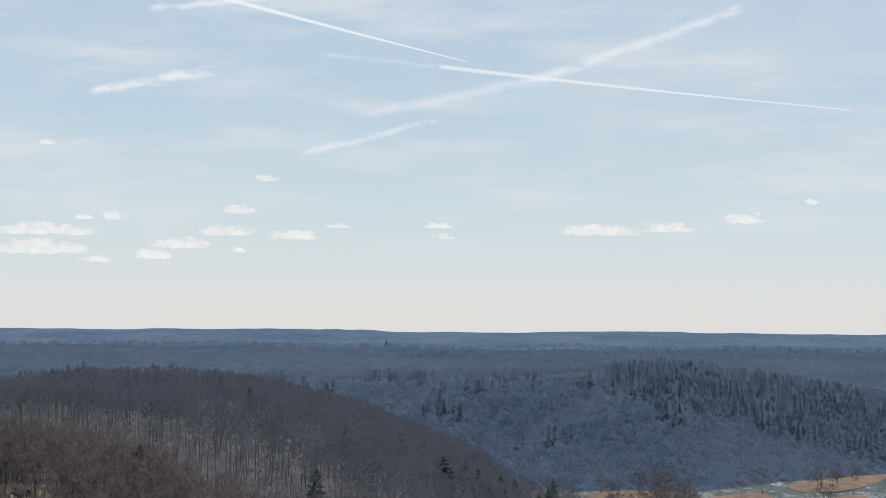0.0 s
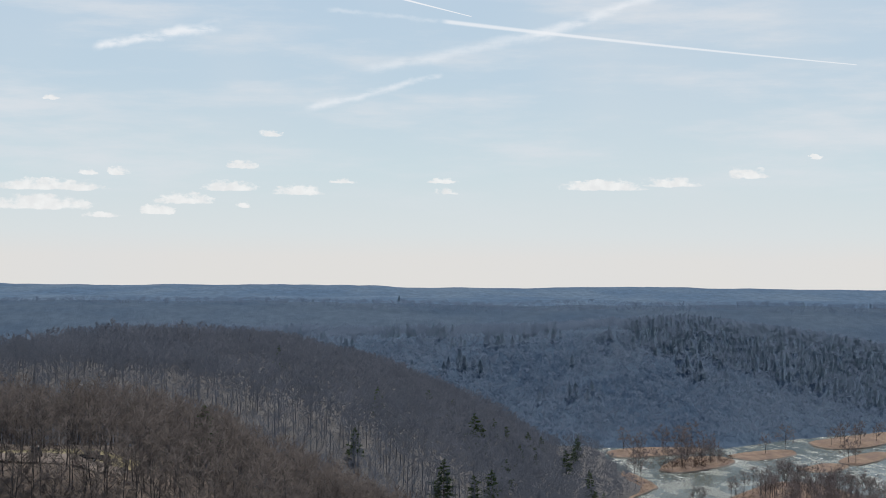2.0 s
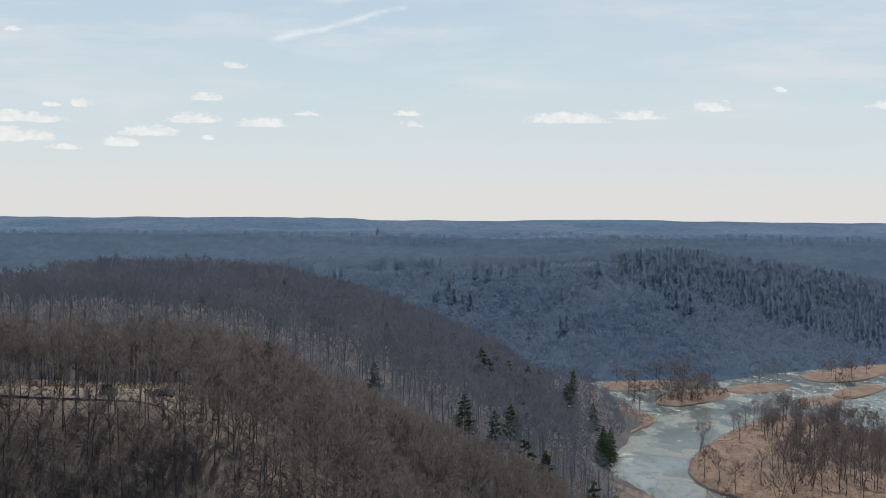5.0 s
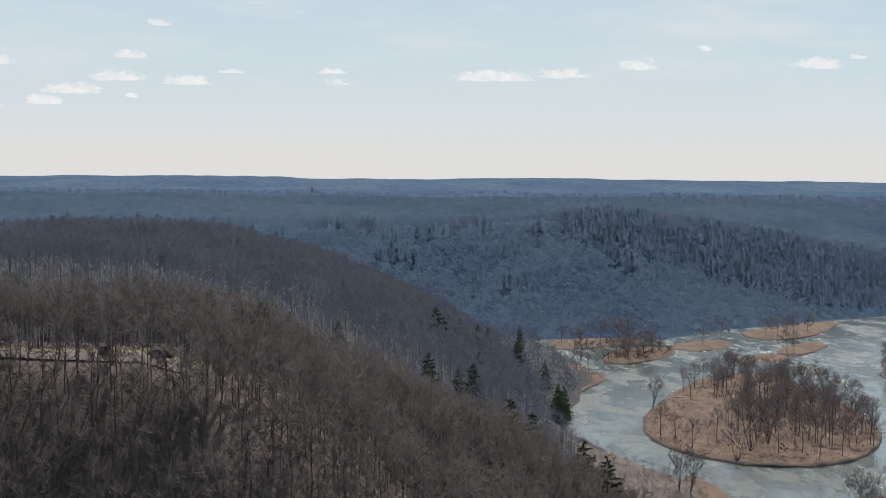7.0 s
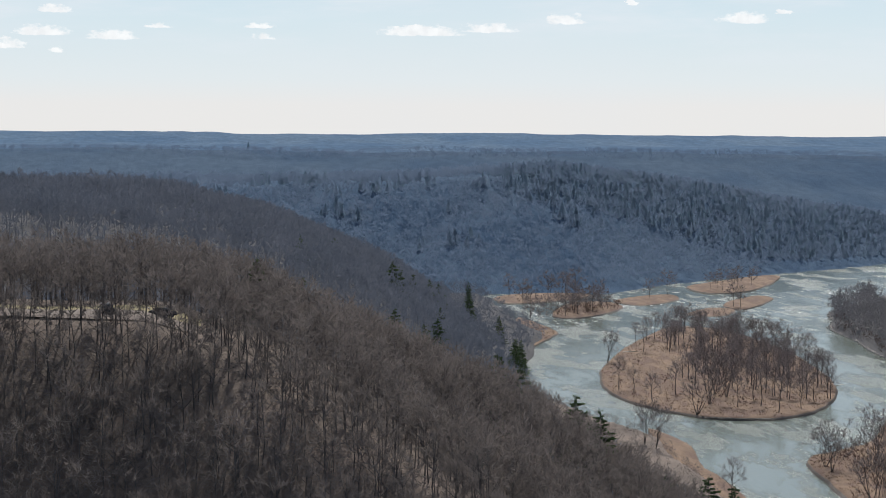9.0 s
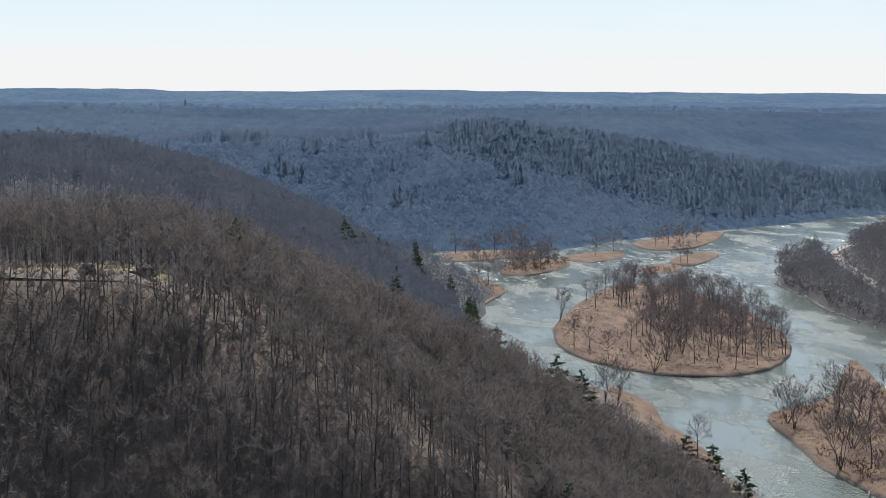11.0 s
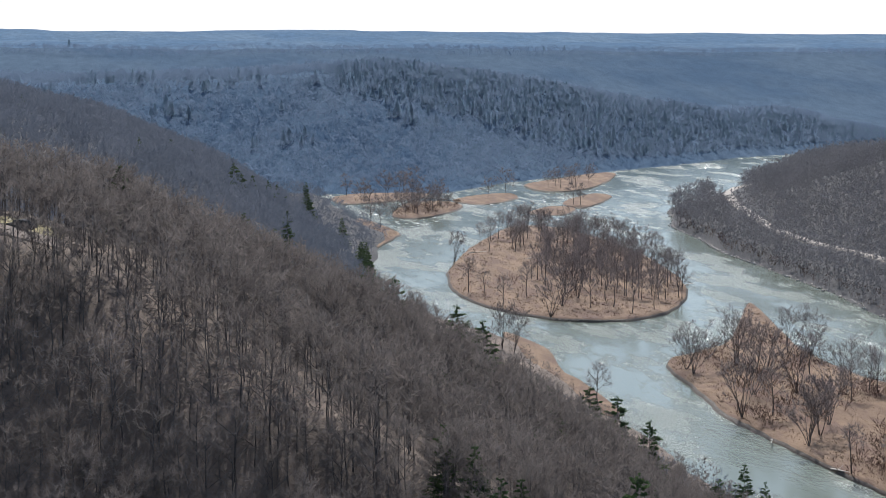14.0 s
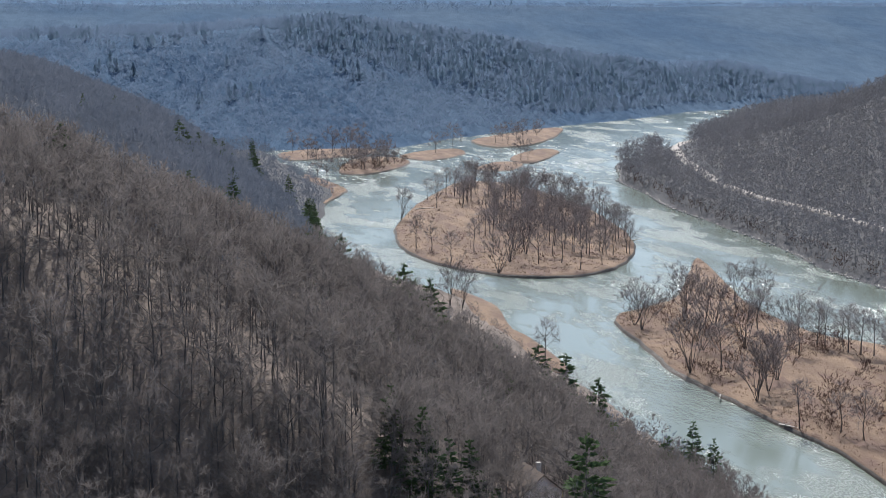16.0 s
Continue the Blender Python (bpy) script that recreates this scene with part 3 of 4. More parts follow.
def bare_tree(seed, h, crown, fork, limbs, branches, twigs, stems=1, twig_width=0.07, sub=0, steep=1.0, light=False, up=0.22, tip=0.55, stout=1.0):
    """A leafless tree: trunk, limbs, branches and a haze of fine twigs."""
    r = np.random.RandomState(seed)
    w = Wood()
    limb_from, limb_way, limb_long, limb_rad = [], [], [], []
    for s in range(stems):
        lean = np.array([r.normal(0, 0.03 + 0.16 * (stems > 1)), r.normal(0, 0.03 + 0.16 * (stems > 1)), 1.0])
        top = h * r.uniform(0.78, 0.95)
        p = np.array([r.normal(0, 0.1), r.normal(0, 0.1), -0.6])
        rad = h * 0.0135 / math.sqrt(stems) * 1.15 * stout
        pts = [p]
        for k in range(4):
            p = p + lean * (top + 0.6) / 4 + np.array([*r.normal(0, 0.018 * h, 2), 0])
            pts.append(p)
        pts = np.array(pts)
        radii = rad * np.array([1.25, 0.85, 0.6, 0.38, 0.15])
        if light:
            w.tubes(pts[:1], pts[3:4], radii[:1], radii[3:4])
        else:
            w.tubes(pts[:-1], pts[1:], radii[:-1], radii[1:])
        count = max(3, limbs // stems)
        at = np.sort(r.uniform(fork, 0.97, count))
        where = np.stack([np.interp(at * 4, range(5), pts[:, k]) for k in range(3)], 1)
        a = r.uniform(0, 6.283) + np.arange(count) * 2.4
        rise = r.uniform(0.45, 1.1, count) * steep + 0.6 * at
        way = unit(np.stack([np.cos(a), np.sin(a), rise], 1))
        limb_from.append(where)
        limb_way.append(way)
        limb_long.append(crown * (1.25 - 0.75 * at) * r.uniform(0.75, 1.2, count) / np.hypot(way[:, 0], way[:, 1]).clip(0.45) * 0.8)
        limb_rad.append(np.interp(at * 4, range(5), radii) * 0.55)
    p, way, long, rad = (np.concatenate(a) for a in (limb_from, limb_way, limb_long, limb_rad))
    q = p + way * long[:, None]
    q[:, 2] = np.minimum(q[:, 2], h * 1.02)
    if light:
        w.slivers(p, q, rad * 2.0, r, 0)
    else:
        w.tubes(p, q, rad, rad * 0.3)
    for level, (count, share) in enumerate(((branches, 0.5), (sub, 0.5), (twigs, tip))):
        if not count:
            continue
        n = len(p)
        k = np.repeat(np.arange(n), count)
        t = r.uniform(0.25, 1.0, len(k))[:, None]
        start = p[k] * (1 - t) + q[k] * t
        way2 = unit(unit(q - p)[k] + r.normal(0, 0.62, (len(k), 3)) + [0, 0, up])
        long2 = (np.linalg.norm(q - p, axis=1)[k] * share * r.uniform(0.6, 1.25, len(k)))[:, None]
        p, q = start, start + way2 * long2
        if level < 2:
            w.slivers(p, q, np.full(len(p), (0.11 if level == 0 else 0.085) * stout), r, 0)
        else:
            w.slivers(p, q, twig_width * r.uniform(0.7, 1.3, len(p)), r, 1)
    return w.arrays()


def dome_tree(seed, h, reach, limbs, branches, twigs, width, light=False, low=0.32, lump=0.22, long=0.34, thick=1.0, deep=0.33):
    """A leafless hardwood of a closed stand: clear trunk, spreading limbs and a rounded, lumpy crown of fine twigs."""
    r = np.random.RandomState(seed)
    w = Wood()
    middle, size = np.array([0.0, 0.0, h * (0.99 - deep)]), np.array([reach, reach, h * deep])
    pts = np.array([[0, 0, -0.8], [*r.normal(0, 0.02 * h, 2), h * low], [*r.normal(0, 0.03 * h, 2), h * 0.74]])
    girth = h * 0.0125 * thick
    if light:
        w.tubes(pts[:1], pts[2:], girth, girth * 0.4)
    else:
        w.tubes(pts[:-1], pts[1:], girth * np.array([1.2, 0.85]), girth * np.array([0.85, 0.3]))
    a = r.uniform(0, 6.283) + np.arange(limbs) * 2.4
    rise = np.linspace(-0.3, 0.97, limbs) + r.normal(0, 0.06, limbs)
    rise = np.clip(rise, -0.5, 0.99)
    flat = np.sqrt(1 - rise**2)
    out = np.stack([np.cos(a) * flat, np.sin(a) * flat, rise], 1)
    swell = r.uniform(1 - lump, 1 + lump, limbs)[:, None]
    tip = middle + out * size * swell * 0.7
    z = np.clip(tip[:, 2] - 0.7 * np.hypot(tip[:, 0], tip[:, 1]) - 0.05 * h, h * low * 0.9, h * 0.72)
    root = np.stack([np.interp(z, pts[:, 2], pts[:, k]) for k in range(3)], 1)
    if light:
        w.slivers(root, tip, np.full(limbs, girth * 0.9), r, 0)
    else:
        w.tubes(root, tip, girth * 0.42, girth * 0.16)
    i = np.repeat(np.arange(limbs), branches)
    t = r.uniform(0.4, 1.0, len(i))[:, None]
    start = root[i] * (1 - t) + tip[i] * t
    end = middle + unit(out[i] + r.normal(0, 0.42, (len(i), 3))) * size * swell[i] * r.uniform(0.72, 1.0, len(i))[:, None]
    w.slivers(start, end, np.full(len(i), girth * 0.42), r, 1)
    j = np.repeat(np.arange(len(i)), twigs)
    t = r.uniform(0.35, 1.0, len(j))[:, None]
    foot = start[j] * (1 - t) + end[j] * t
    way = unit(unit((foot - middle) / size) + r.normal(0, 0.85, (len(j), 3)) + [0, 0, 0.2])
    w.slivers(foot, foot + way * (long * reach * r.uniform(0.6, 1.3, len(j)))[:, None], width * r.uniform(0.7, 1.3, len(j)), r, 1)
    return w.arrays()


def conifer(seed, h, spread, tiers, per_tier, fingers, bare=0.15, width=0.5, ragged=0.25):
    """A pine or hemlock: straight trunk with whorls of drooping, needled boughs."""
    r = np.random.RandomState(seed)
    w = Wood()
    zs = np.linspace(-0.6, h * 0.98, 4)
    pts = np.column_stack([r.normal(0, 0.04, (4, 2)), zs])
    w.tubes(pts[:-1], pts[1:], h * 0.014 * np.array([1, 0.7, 0.4]), h * 0.014 * np.array([0.7, 0.4, 0.08]))
    for k in range(tiers):
        t = bare + (1 - bare) * (k + r.uniform(0, 0.6)) / tiers
        z = h * min(t, 0.985)
        reach = spread * (1 - t) ** 0.75 * r.uniform(1 - ragged, 1 + ragged) + 0.25
        count = max(3, int(per_tier * (1 - 0.5 * t)))
        a = r.uniform(0, 6.283) + np.arange(count) * 6.283 / count + r.normal(0, 0.25, count)
        long = reach * r.uniform(0.7, 1.15, count)
        zz = z + r.uniform(-1.0, 1.0, count) * h / tiers
        tip = np.stack([np.cos(a) * long, np.sin(a) * long, zz - long * r.uniform(0.0, 0.30, count) + 0.35 * t * long], 1)
        root = np.column_stack([np.zeros((count, 2)), zz])
        w.slivers(root, tip, np.full(count, 0.12), r, 0)
        i = np.repeat(np.arange(count), fingers)
        u = r.uniform(0.25, 1.0, len(i))[:, None]
        start = root[i] * (1 - u) + tip[i] * u
        side = r.normal(0, 1, (len(i), 3)) * [0.55, 0.55, 0.34]
        end = start + unit(unit(tip - root)[i] + side) * (long[i] * r.uniform(0.25, 0.5, len(i)))[:, None] + [0, 0, -0.08]
        w.slivers(start, end, width * r.uniform(0.7, 1.3, len(i)), r, 1)
    top = np.tile([0, 0, h * 0.9], (6, 1)).astype(float)
    w.slivers(top, top + np.column_stack([r.normal(0, 0.2, (6, 2)), np.full(6, h * 0.12)]), 0.2, r, 1)
    return w.arrays()


def planted(name, kinds, places, sizes, seed, materials, label, category):
    """Many trees in one mesh of kind stuff."""
    r = np.random.RandomState(seed)
    pick, turn = r.randint(0, len(kinds), len(places)), r.uniform(0, 6.283, len(places))
    vs, fs, ss, n = [], [], [], 0
    for k, (v, f, s) in enumerate(kinds):
        m = np.where(pick == k)[0]
        if not len(m):
            continue
        c, d = np.cos(turn[m])[:, None], np.sin(turn[m])[:, None]
        x = v[None, :, 0] * c - v[None, :, 1] * d
        y = v[None, :, 0] * d + v[None, :, 1] * c
        z = np.broadcast_to(v[None, :, 2], x.shape)
        big = np.stack([x, y, z], -1) * sizes[m][:, None, None] + places[m][:, None, :]
        vs.append(big.reshape(-1, 3))
        fs.append((f[None] + (np.arange(len(m)) * len(v))[:, None, None] + n).reshape(-1, 3))
        ss.append(np.tile(s, len(m)))
        n += len(m) * len(v)
    me = mesh_from(name, np.concatenate(vs), np.concatenate(fs), materials, np.concatenate(ss))
    return tagged(new(name, me), label, category, kind="stuff")


def scattered(x0, x1, y0, y1, gap, seed, keep):
    """Jittered places on the ground, thinned by keep(x, y, z)."""
    r = np.random.RandomState(seed)
    xs, ys = np.arange(x0, x1, gap), np.arange(y0, y1, gap)
    x, y = (a.ravel() for a in np.meshgrid(xs, ys))
    x, y = x + r.uniform(-0.5, 0.5, len(x)) * gap, y + r.uniform(-0.5, 0.5, len(x)) * gap
    z = ground(x, y)
    m = keep(x, y, z)
    return np.stack([x, y, z], 1)[m]


def in_view(x, y, left=-15.5, right=27.5):
    """The wedge of the valley that lies before the viewpoint."""
    a = np.degrees(np.arctan2(x + 40, y))
    return (a > left) & (a < right)


def part(name, me, parent, label=""):
    ob = new(name, me)
    ob.parent = parent
    return tagged(ob, label)


def tree_thing(name, arrays, bark, leaf, crown_name, label, category, group):
    """A tree as a thing: an empty at its foot with trunk and crown."""
    v, f, s = arrays
    thing = tagged(new(name), label, category, group)
    for k, (what, m) in enumerate((("trunk", bark), (crown_name, leaf))):
        faces = f[s == k]
        used, back = np.unique(faces, return_inverse=True)
        part(what, mesh_from(what, v[used], back.reshape(-1, 3), [m]), thing)
    return thing


def stand(kinds, places, sizes, seed, lift=0.0):
    """Copies of ready-made trees at the places; the ready-made ones take the first places."""
    r = np.random.RandomState(seed)
    for k, (p, s) in enumerate(zip(places, sizes)):
        m = pose(p[0], p[1], p[2] + lift, 0, 0, r.uniform(0, 360))
        if k < len(kinds):
            kinds[k].matrix_basis = m @ Matrix.Scale(s, 4)
        else:
            copy_thing(kinds[k % len(kinds)], m).scale = (s, s, s)


# near slope
SLOPE_KINDS = [dome_tree(20 + k, 11.0, 2.8 + 0.1 * k, 7, 5, 9, 0.10, long=0.3, low=0.26, thick=0.8, deep=0.42) for k in range(8)]
FRONT_KINDS = [dome_tree(30 + k, 11.0, 2.7 + 0.14 * k, 8, 6, 18, 0.05, long=0.3, low=0.26, thick=0.85, deep=0.41) for k in range(6)]


def near_ok(x, y, z):
    clearing = (y > 328) & (y < 354) & (x < -64) & (x > -112)
    # no trees here, so that the cabin shows from the camera
    cabin_sightline = (np.abs(x - 2) < 5) & (y > 266) & (y < 290)
    return in_view(x, y) & (z > 0.9) & (x < left_shore(y) - 1.5) & ~clearing & ~cabin_sightline


near = scattered(-120, 80, 232, 402, 3.75, 1, near_ok)
near = near[np.argsort(near[:, 1])]
rs = np.random.RandomState(5)
near_size = rs.uniform(0.74, 1.25, len(near)) * np.interp(near[:, 2], [0, 8, 25], [0.62, 0.78, 1.0])
near_size = np.where((near[:, 1] > 306) & (near[:, 1] < 330) & (near[:, 0] < -58), 0.95 + 0.15 * near_size, near_size)
front = (near[:, 1] > 238) & (near[:, 1] < 285) & (near[:, 0] > -75) & (near[:, 0] < 20)
front &= np.cumsum(front) <= 290
things = [tree_thing("bare_tree", a, BARK, TWIG, "crown", "leafless grey-brown hardwood on the littered slope", "tree", "slope hardwoods") for a in FRONT_KINDS]
stand(things, near[front], near_size[front], 2)
planted("slope_woods", SLOPE_KINDS, near[~front], near_size[~front], 3, [BARK, TWIG], "dense leafless grey-brown hardwoods covering the near slope", "woods")

# second hill on the same side, and the back of the first
MID_KINDS = [dome_tree(40 + k, 12.0, 3.7 + 0.25 * k, 6, 3, 5, 0.32, light=True, low=0.12, long=0.36, thick=0.6, deep=0.46) for k in range(6)]
back = scattered(-120, 80, 402, 522, 5.6, 4, lambda x, y, z: near_ok(x, y, z) & (x < np.interp(y, [425, 450, 522], [80, 44, 30])))
BACK_KINDS = [dome_tree(35 + k, 11.5, 3.0, 6, 3, 6, 0.13, light=True, low=0.2, long=0.34, deep=0.44) for k in range(4)]
# haze-tinted twigs, darker to mute the sunlit crowns on the brow
planted("back_slope_woods", BACK_KINDS, back, rs.uniform(0.7, 1.15, len(back)) * np.interp(back[:, 2], [0, 8, 25], [0.62, 0.78, 1.0]), 17, [HILL_HAZE_TWIG, HILL_HAZE_TWIG], "leafless hardwoods behind the brow of the near slope, painted with bluish haze", "woods")
hill2 = scattered(-190, 92, 520, 1290, 6.5, 6, lambda x, y, z: in_view(x, y) & (z > 0.8) & (x < left_shore(y) - np.interp(y, [520, 740, 800], [42, 36, 1])))
hill_size = rs.uniform(0.75, 1.15, len(hill2)) * np.interp(hill2[:, 2], [0, 6, 16], [0.5, 0.65, 1.0])
first = hill2[:, 1] < 690
planted("draw_woods", BACK_KINDS, hill2[first], hill_size[first] * 1.1, 18, [HILL_HAZE_TWIG, HILL_HAZE_TWIG], "leafless woods in the draw between the hills, painted with bluish haze", "woods")
planted("hill_woods", MID_KINDS, hill2[~first], hill_size[~first], 7, [HILL_HAZE_TWIG, HILL_HAZE_TWIG], "leafless woods over the second hill, painted with bluish haze", "woods")

top = np.column_stack([rs.uniform(-165, -95, 14), rs.uniform(880, 905, 14)])
top = np.column_stack([top, ground(top[:, 0], top[:, 1])])
planted("hilltop_trees", MID_KINDS, top, rs.uniform(1.1, 1.5, 14), 16, [BARK, HILL_HAZE_TWIG], "taller leafless trees standing above the hilltop woods", "trees")

# saplings along the foot of the slope
foot = scattered(-10, 80, 330, 740, 4.8, 14, lambda x, y, z: (z > 0.9) & (z < 24) & (x < left_shore(y) - 1))
planted("foot_saplings", MID_KINDS, foot, rs.uniform(0.35, 0.6, len(foot)) * np.interp(foot[:, 1], [440, 500], [1.0, 0.5]), 15, [BARK, TWIG], "leafless saplings crowding the foot of the slope", "saplings")

# wooded spit across the river, with a gravel road along it
ROAD_LINE = [(430, 1360), (359, 1281), (328, 1205), (308, 1140), (292, 1075), (270, 960), (266, 900), (270, 820), (268, 700), (262, 560)]


def road_gap(x, y):
    """Metres from the middle of the road."""
    best = np.full(np.shape(x), 1e9)
    for (ax, ay), (bx, by) in zip(ROAD_LINE, ROAD_LINE[1:]):
        t = np.clip(((x - ax) * (bx - ax) + (y - ay) * (by - ay)) / ((bx - ax) ** 2 + (by - ay) ** 2), 0, 1)
        best = np.minimum(best, np.hypot(x - ax - t * (bx - ax), y - ay - t * (by - ay)))
    return best


spit = scattered(218, 720, 600, 1560, 5.8, 8, lambda x, y, z: in_view(x, y, right=25.5) & (z > 0.6) & (x > right_shore(np.clip(y, -400, 1560))) & (far_side(x, y) < -44) & (road_gap(x, y) > np.where(y > 1060, 7.5, 2.6)) & ~((np.abs(x - 333) < 8) & (y > 1225) & (y < 1280)))
SPIT_KINDS = [dome_tree(50 + k, 12.0, 3.6 + 0.25 * k, 6, 2, 6, 0.38, light=True, low=0.12, thick=0.6, deep=0.46) for k in range(5)]
planted("spit_woods", SPIT_KINDS, spit, rs.uniform(0.7, 1.15, len(spit)), 9, [SPIT_TWIG, SPIT_TWIG], "leafless grey woods on the spit across the river", "woods")

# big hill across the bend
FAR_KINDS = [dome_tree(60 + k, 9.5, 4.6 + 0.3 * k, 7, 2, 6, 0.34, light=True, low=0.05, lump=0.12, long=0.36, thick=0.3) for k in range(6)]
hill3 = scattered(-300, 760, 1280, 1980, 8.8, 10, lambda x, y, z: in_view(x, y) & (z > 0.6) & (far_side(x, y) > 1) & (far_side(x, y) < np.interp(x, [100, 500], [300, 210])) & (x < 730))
planted("far_hill_woods", FAR_KINDS, hill3, rs.uniform(0.75, 1.2, len(hill3)), 11, [HAZED_TWIG, HAZED_TWIG], "bare woods over the big hill across the bend, haze painted in blue-grey", "woods")

# plateau
BLUR_KINDS = [dome_tree(80 + k, 10.0, 5.5, 6, 2, 2, 1.3, light=True, low=0.15) for k in range(5)]
flat_woods = scattered(-900, 1700, 2480, 2800, 13.0, 12, lambda x, y, z: in_view(x, y) & (y - 0.15 * x > 2470) & (y - 0.15 * x < 2640))
planted("plateau_woods", BLUR_KINDS, flat_woods, rs.uniform(0.45, 0.85, len(flat_woods)), 13, [PLATEAU_HAZE_TWIG, PLATEAU_HAZE_TWIG], "bare woods of the far plateau, haze painted in blue-grey", "woods")

# conifers of the big hill: a dark cap along the crest, clumps on the open flank
def spire(seed, h, spread, tiers=5, sides=7):
    """A far conifer: a short trunk under open, ragged tiers of drooping boughs."""
    r = np.random.RandomState(seed)
    w = Wood()
    w.tubes(np.array([[0, 0, -0.6]]), np.array([[0, 0, h * 0.5]]), h * 0.014, h * 0.008)
    for k in range(tiers):
        t = k / tiers
        top, foot = h * min(1.0, t + 0.52), h * (0.06 + 0.86 * t)
        a = r.uniform(0, 6.283) + np.arange(sides) * 6.283 / sides
        reach = spread * (1 - t) ** 0.8 * r.uniform(0.65, 1.2, sides)
        ring = np.stack([np.cos(a) * reach, np.sin(a) * reach, foot + r.normal(0, 0.03 * h, sides)], 1)
        tip = np.tile([0, 0, top], (sides, 1))
        w.put(np.stack([ring, 0.55 * ring + 0.45 * np.roll(ring, -1, 0), tip], 1), np.array([[0, 1, 2]]), 1)
    return w.arrays()


FAR_CONIFERS = [spire(200 + k, 13.5, 3.3 + 0.25 * k) for k in range(5)]


def conifer_place(x, y, z):
    r = np.random.RandomState(77)
    f = far_side(x, y)
    top = np.interp(x, [-600, -150, 60, 187, 290, 420, 540, 720], [60, 60, 64, 73, 59, 39, 17, 5])
    cap = (x > 130) & (z > np.interp(x, [130, 240, 330, 400], [0.8, 0.5, 0.15, 0.03]) * top) & (f < 300)
    clump = (waves(x, y, 60, 21) > 0.45) & (x < 200) & (z > 22) & (z < 66) & (f < 300)
    lone = waves(x, y, 40, 23) > 1.25
    return in_view(x, y) & (f > 20) & (f < 380) & (r.uniform(0, 1, len(x)) < cap * 0.95 + clump * 0.7 + lone * 0.25)


spots = scattered(-140, 720, 1330, 1900, 8.0, 30, conifer_place)
lone = np.array([(-75, 2690), (15, 2700), (-190, 2680), (-205, 2700), (240, 2660), (420, 2690), (470, 2700), (505, 2690), (560, 2700), (590, 2705)], float)
lone = np.column_stack([lone, ground(lone[:, 0], lone[:, 1])])
size = np.concatenate([np.random.RandomState(31).uniform(0.45, 0.85, len(spots)), np.array([0.9, 0.5, 0.5, 0.5, 0.5, 0.5, 0.6, 0.5, 0.5, 0.5])])
planted("far_conifers", FAR_CONIFERS, np.concatenate([spots, lone]), size, 32, [HAZED_TWIG, HAZED_NEEDLE], "conifers among the bare woods of the far hill, tinted blue for haze", "conifers")

# pines and hemlocks on the near slopes: x, y, height
PINES = [conifer(120 + k, 15.0, 4.2, 18, 9, 16, bare=0.18, width=0.44, ragged=0.3) for k in range(3)]
HEMLOCKS = [conifer(130 + k, 14.0, 3.6, 18, 9, 15, bare=0.05, width=0.44, ragged=0.2) for k in range(2)]
pine_kinds = [tree_thing("pine_tree", a, BARK, NEEDLE, "crown", "dark green ragged white pine above bare hardwoods", "pine tree", "slope pines") for a in PINES]
hemlock_kinds = [tree_thing("hemlock_tree", a, BARK, NEEDLE, "crown", "dense dark green hemlock among bare hardwoods", "hemlock tree", "slope hemlocks") for a in HEMLOCKS]


def rooted(rows):
    rows = np.array(rows, float)
    return np.column_stack([rows[:, 0], rows[:, 1], ground(rows[:, 0], rows[:, 1]) - 0.2]), rows[:, 2]


at, tall = rooted([(-55, 366, 12.5), (5, 386, 15.5), (-2, 415, 16), (-6, 418, 17), (9, 381, 15.5), (40, 403, 17), (36, 409, 16), (43, 391, 16), (3, 259, 18), (20, 372, 10), (25, 398, 12),
                   (55, 386, 11), (-12, 651, 15), (1, 864, 17), (4, 858, 14), (31, 1037, 13), (-39, 816, 12), (-2, 655, 13), (11, 745, 13), (4, 676, 14), (49, 1010, 14),
                   (13, 633, 12), (-41, 659, 11), (18, 972, 13), (12, 985, 13), (-85, 886, 11), (30, 940, 12), (40, 1085, 12), (22, 905, 12), (-20, 980, 12), (-8, 1010, 11)])
stand(pine_kinds, at, tall / 15.0, 40)
at, tall = rooted([(-14, 272, 11.5), (-12, 266, 12), (-9, 268, 11), (-17, 277, 10), (-7, 262, 9), (24, 322, 10), (70, 415, 12), (72, 408, 10), (-9.6, 250, 9),
                   (47, 811, 13), (50, 829, 15), (57, 868, 14), (52, 850, 13), (56, 940, 13), (54, 845, 12), (66, 1180, 13), (60, 1120, 12)])
stand(hemlock_kinds, at, tall / 14.0, 41)

# river trees
MULTI = [bare_tree(100 + k, 16.0, 7.0, 0.15, 18, 4, 10, stems=4 + k % 2, twig_width=0.125, sub=3, steep=1.15, up=0.34, stout=1.3) for k in range(4)]
SLIM = [dome_tree(110 + k, 17.0, 4.2 + 0.3 * k, 10, 6, 11, 0.088, low=0.22, lump=0.3, long=0.34, thick=1.2, deep=0.38) for k in range(4)]
multi_kinds = [tree_thing("river_tree", a, RIVER_BARK, RIVER_TWIG, "crown", "leafless many-stemmed grey-brown tree on the river flat", "tree", "river trees") for a in MULTI]
slim_kinds = [tree_thing("river_tree", a, RIVER_BARK, RIVER_TWIG, "crown", "leafless single-stemmed grey-brown tree on the river flat", "tree", "river trees") for a in SLIM]


def on_flat(rows, seed, low, high):
    """Places on the islands with a size each."""
    r = np.random.RandomState(seed)
    out = []
    for x, y in rows:
        h = island_height(x, y)
        out.append((x, y, (h if h else max(0.3, float(ground(x, y)))) - 0.1, r.uniform(low, high)))
    out = np.array(out)
    return out[:, :3], out[:, 3]


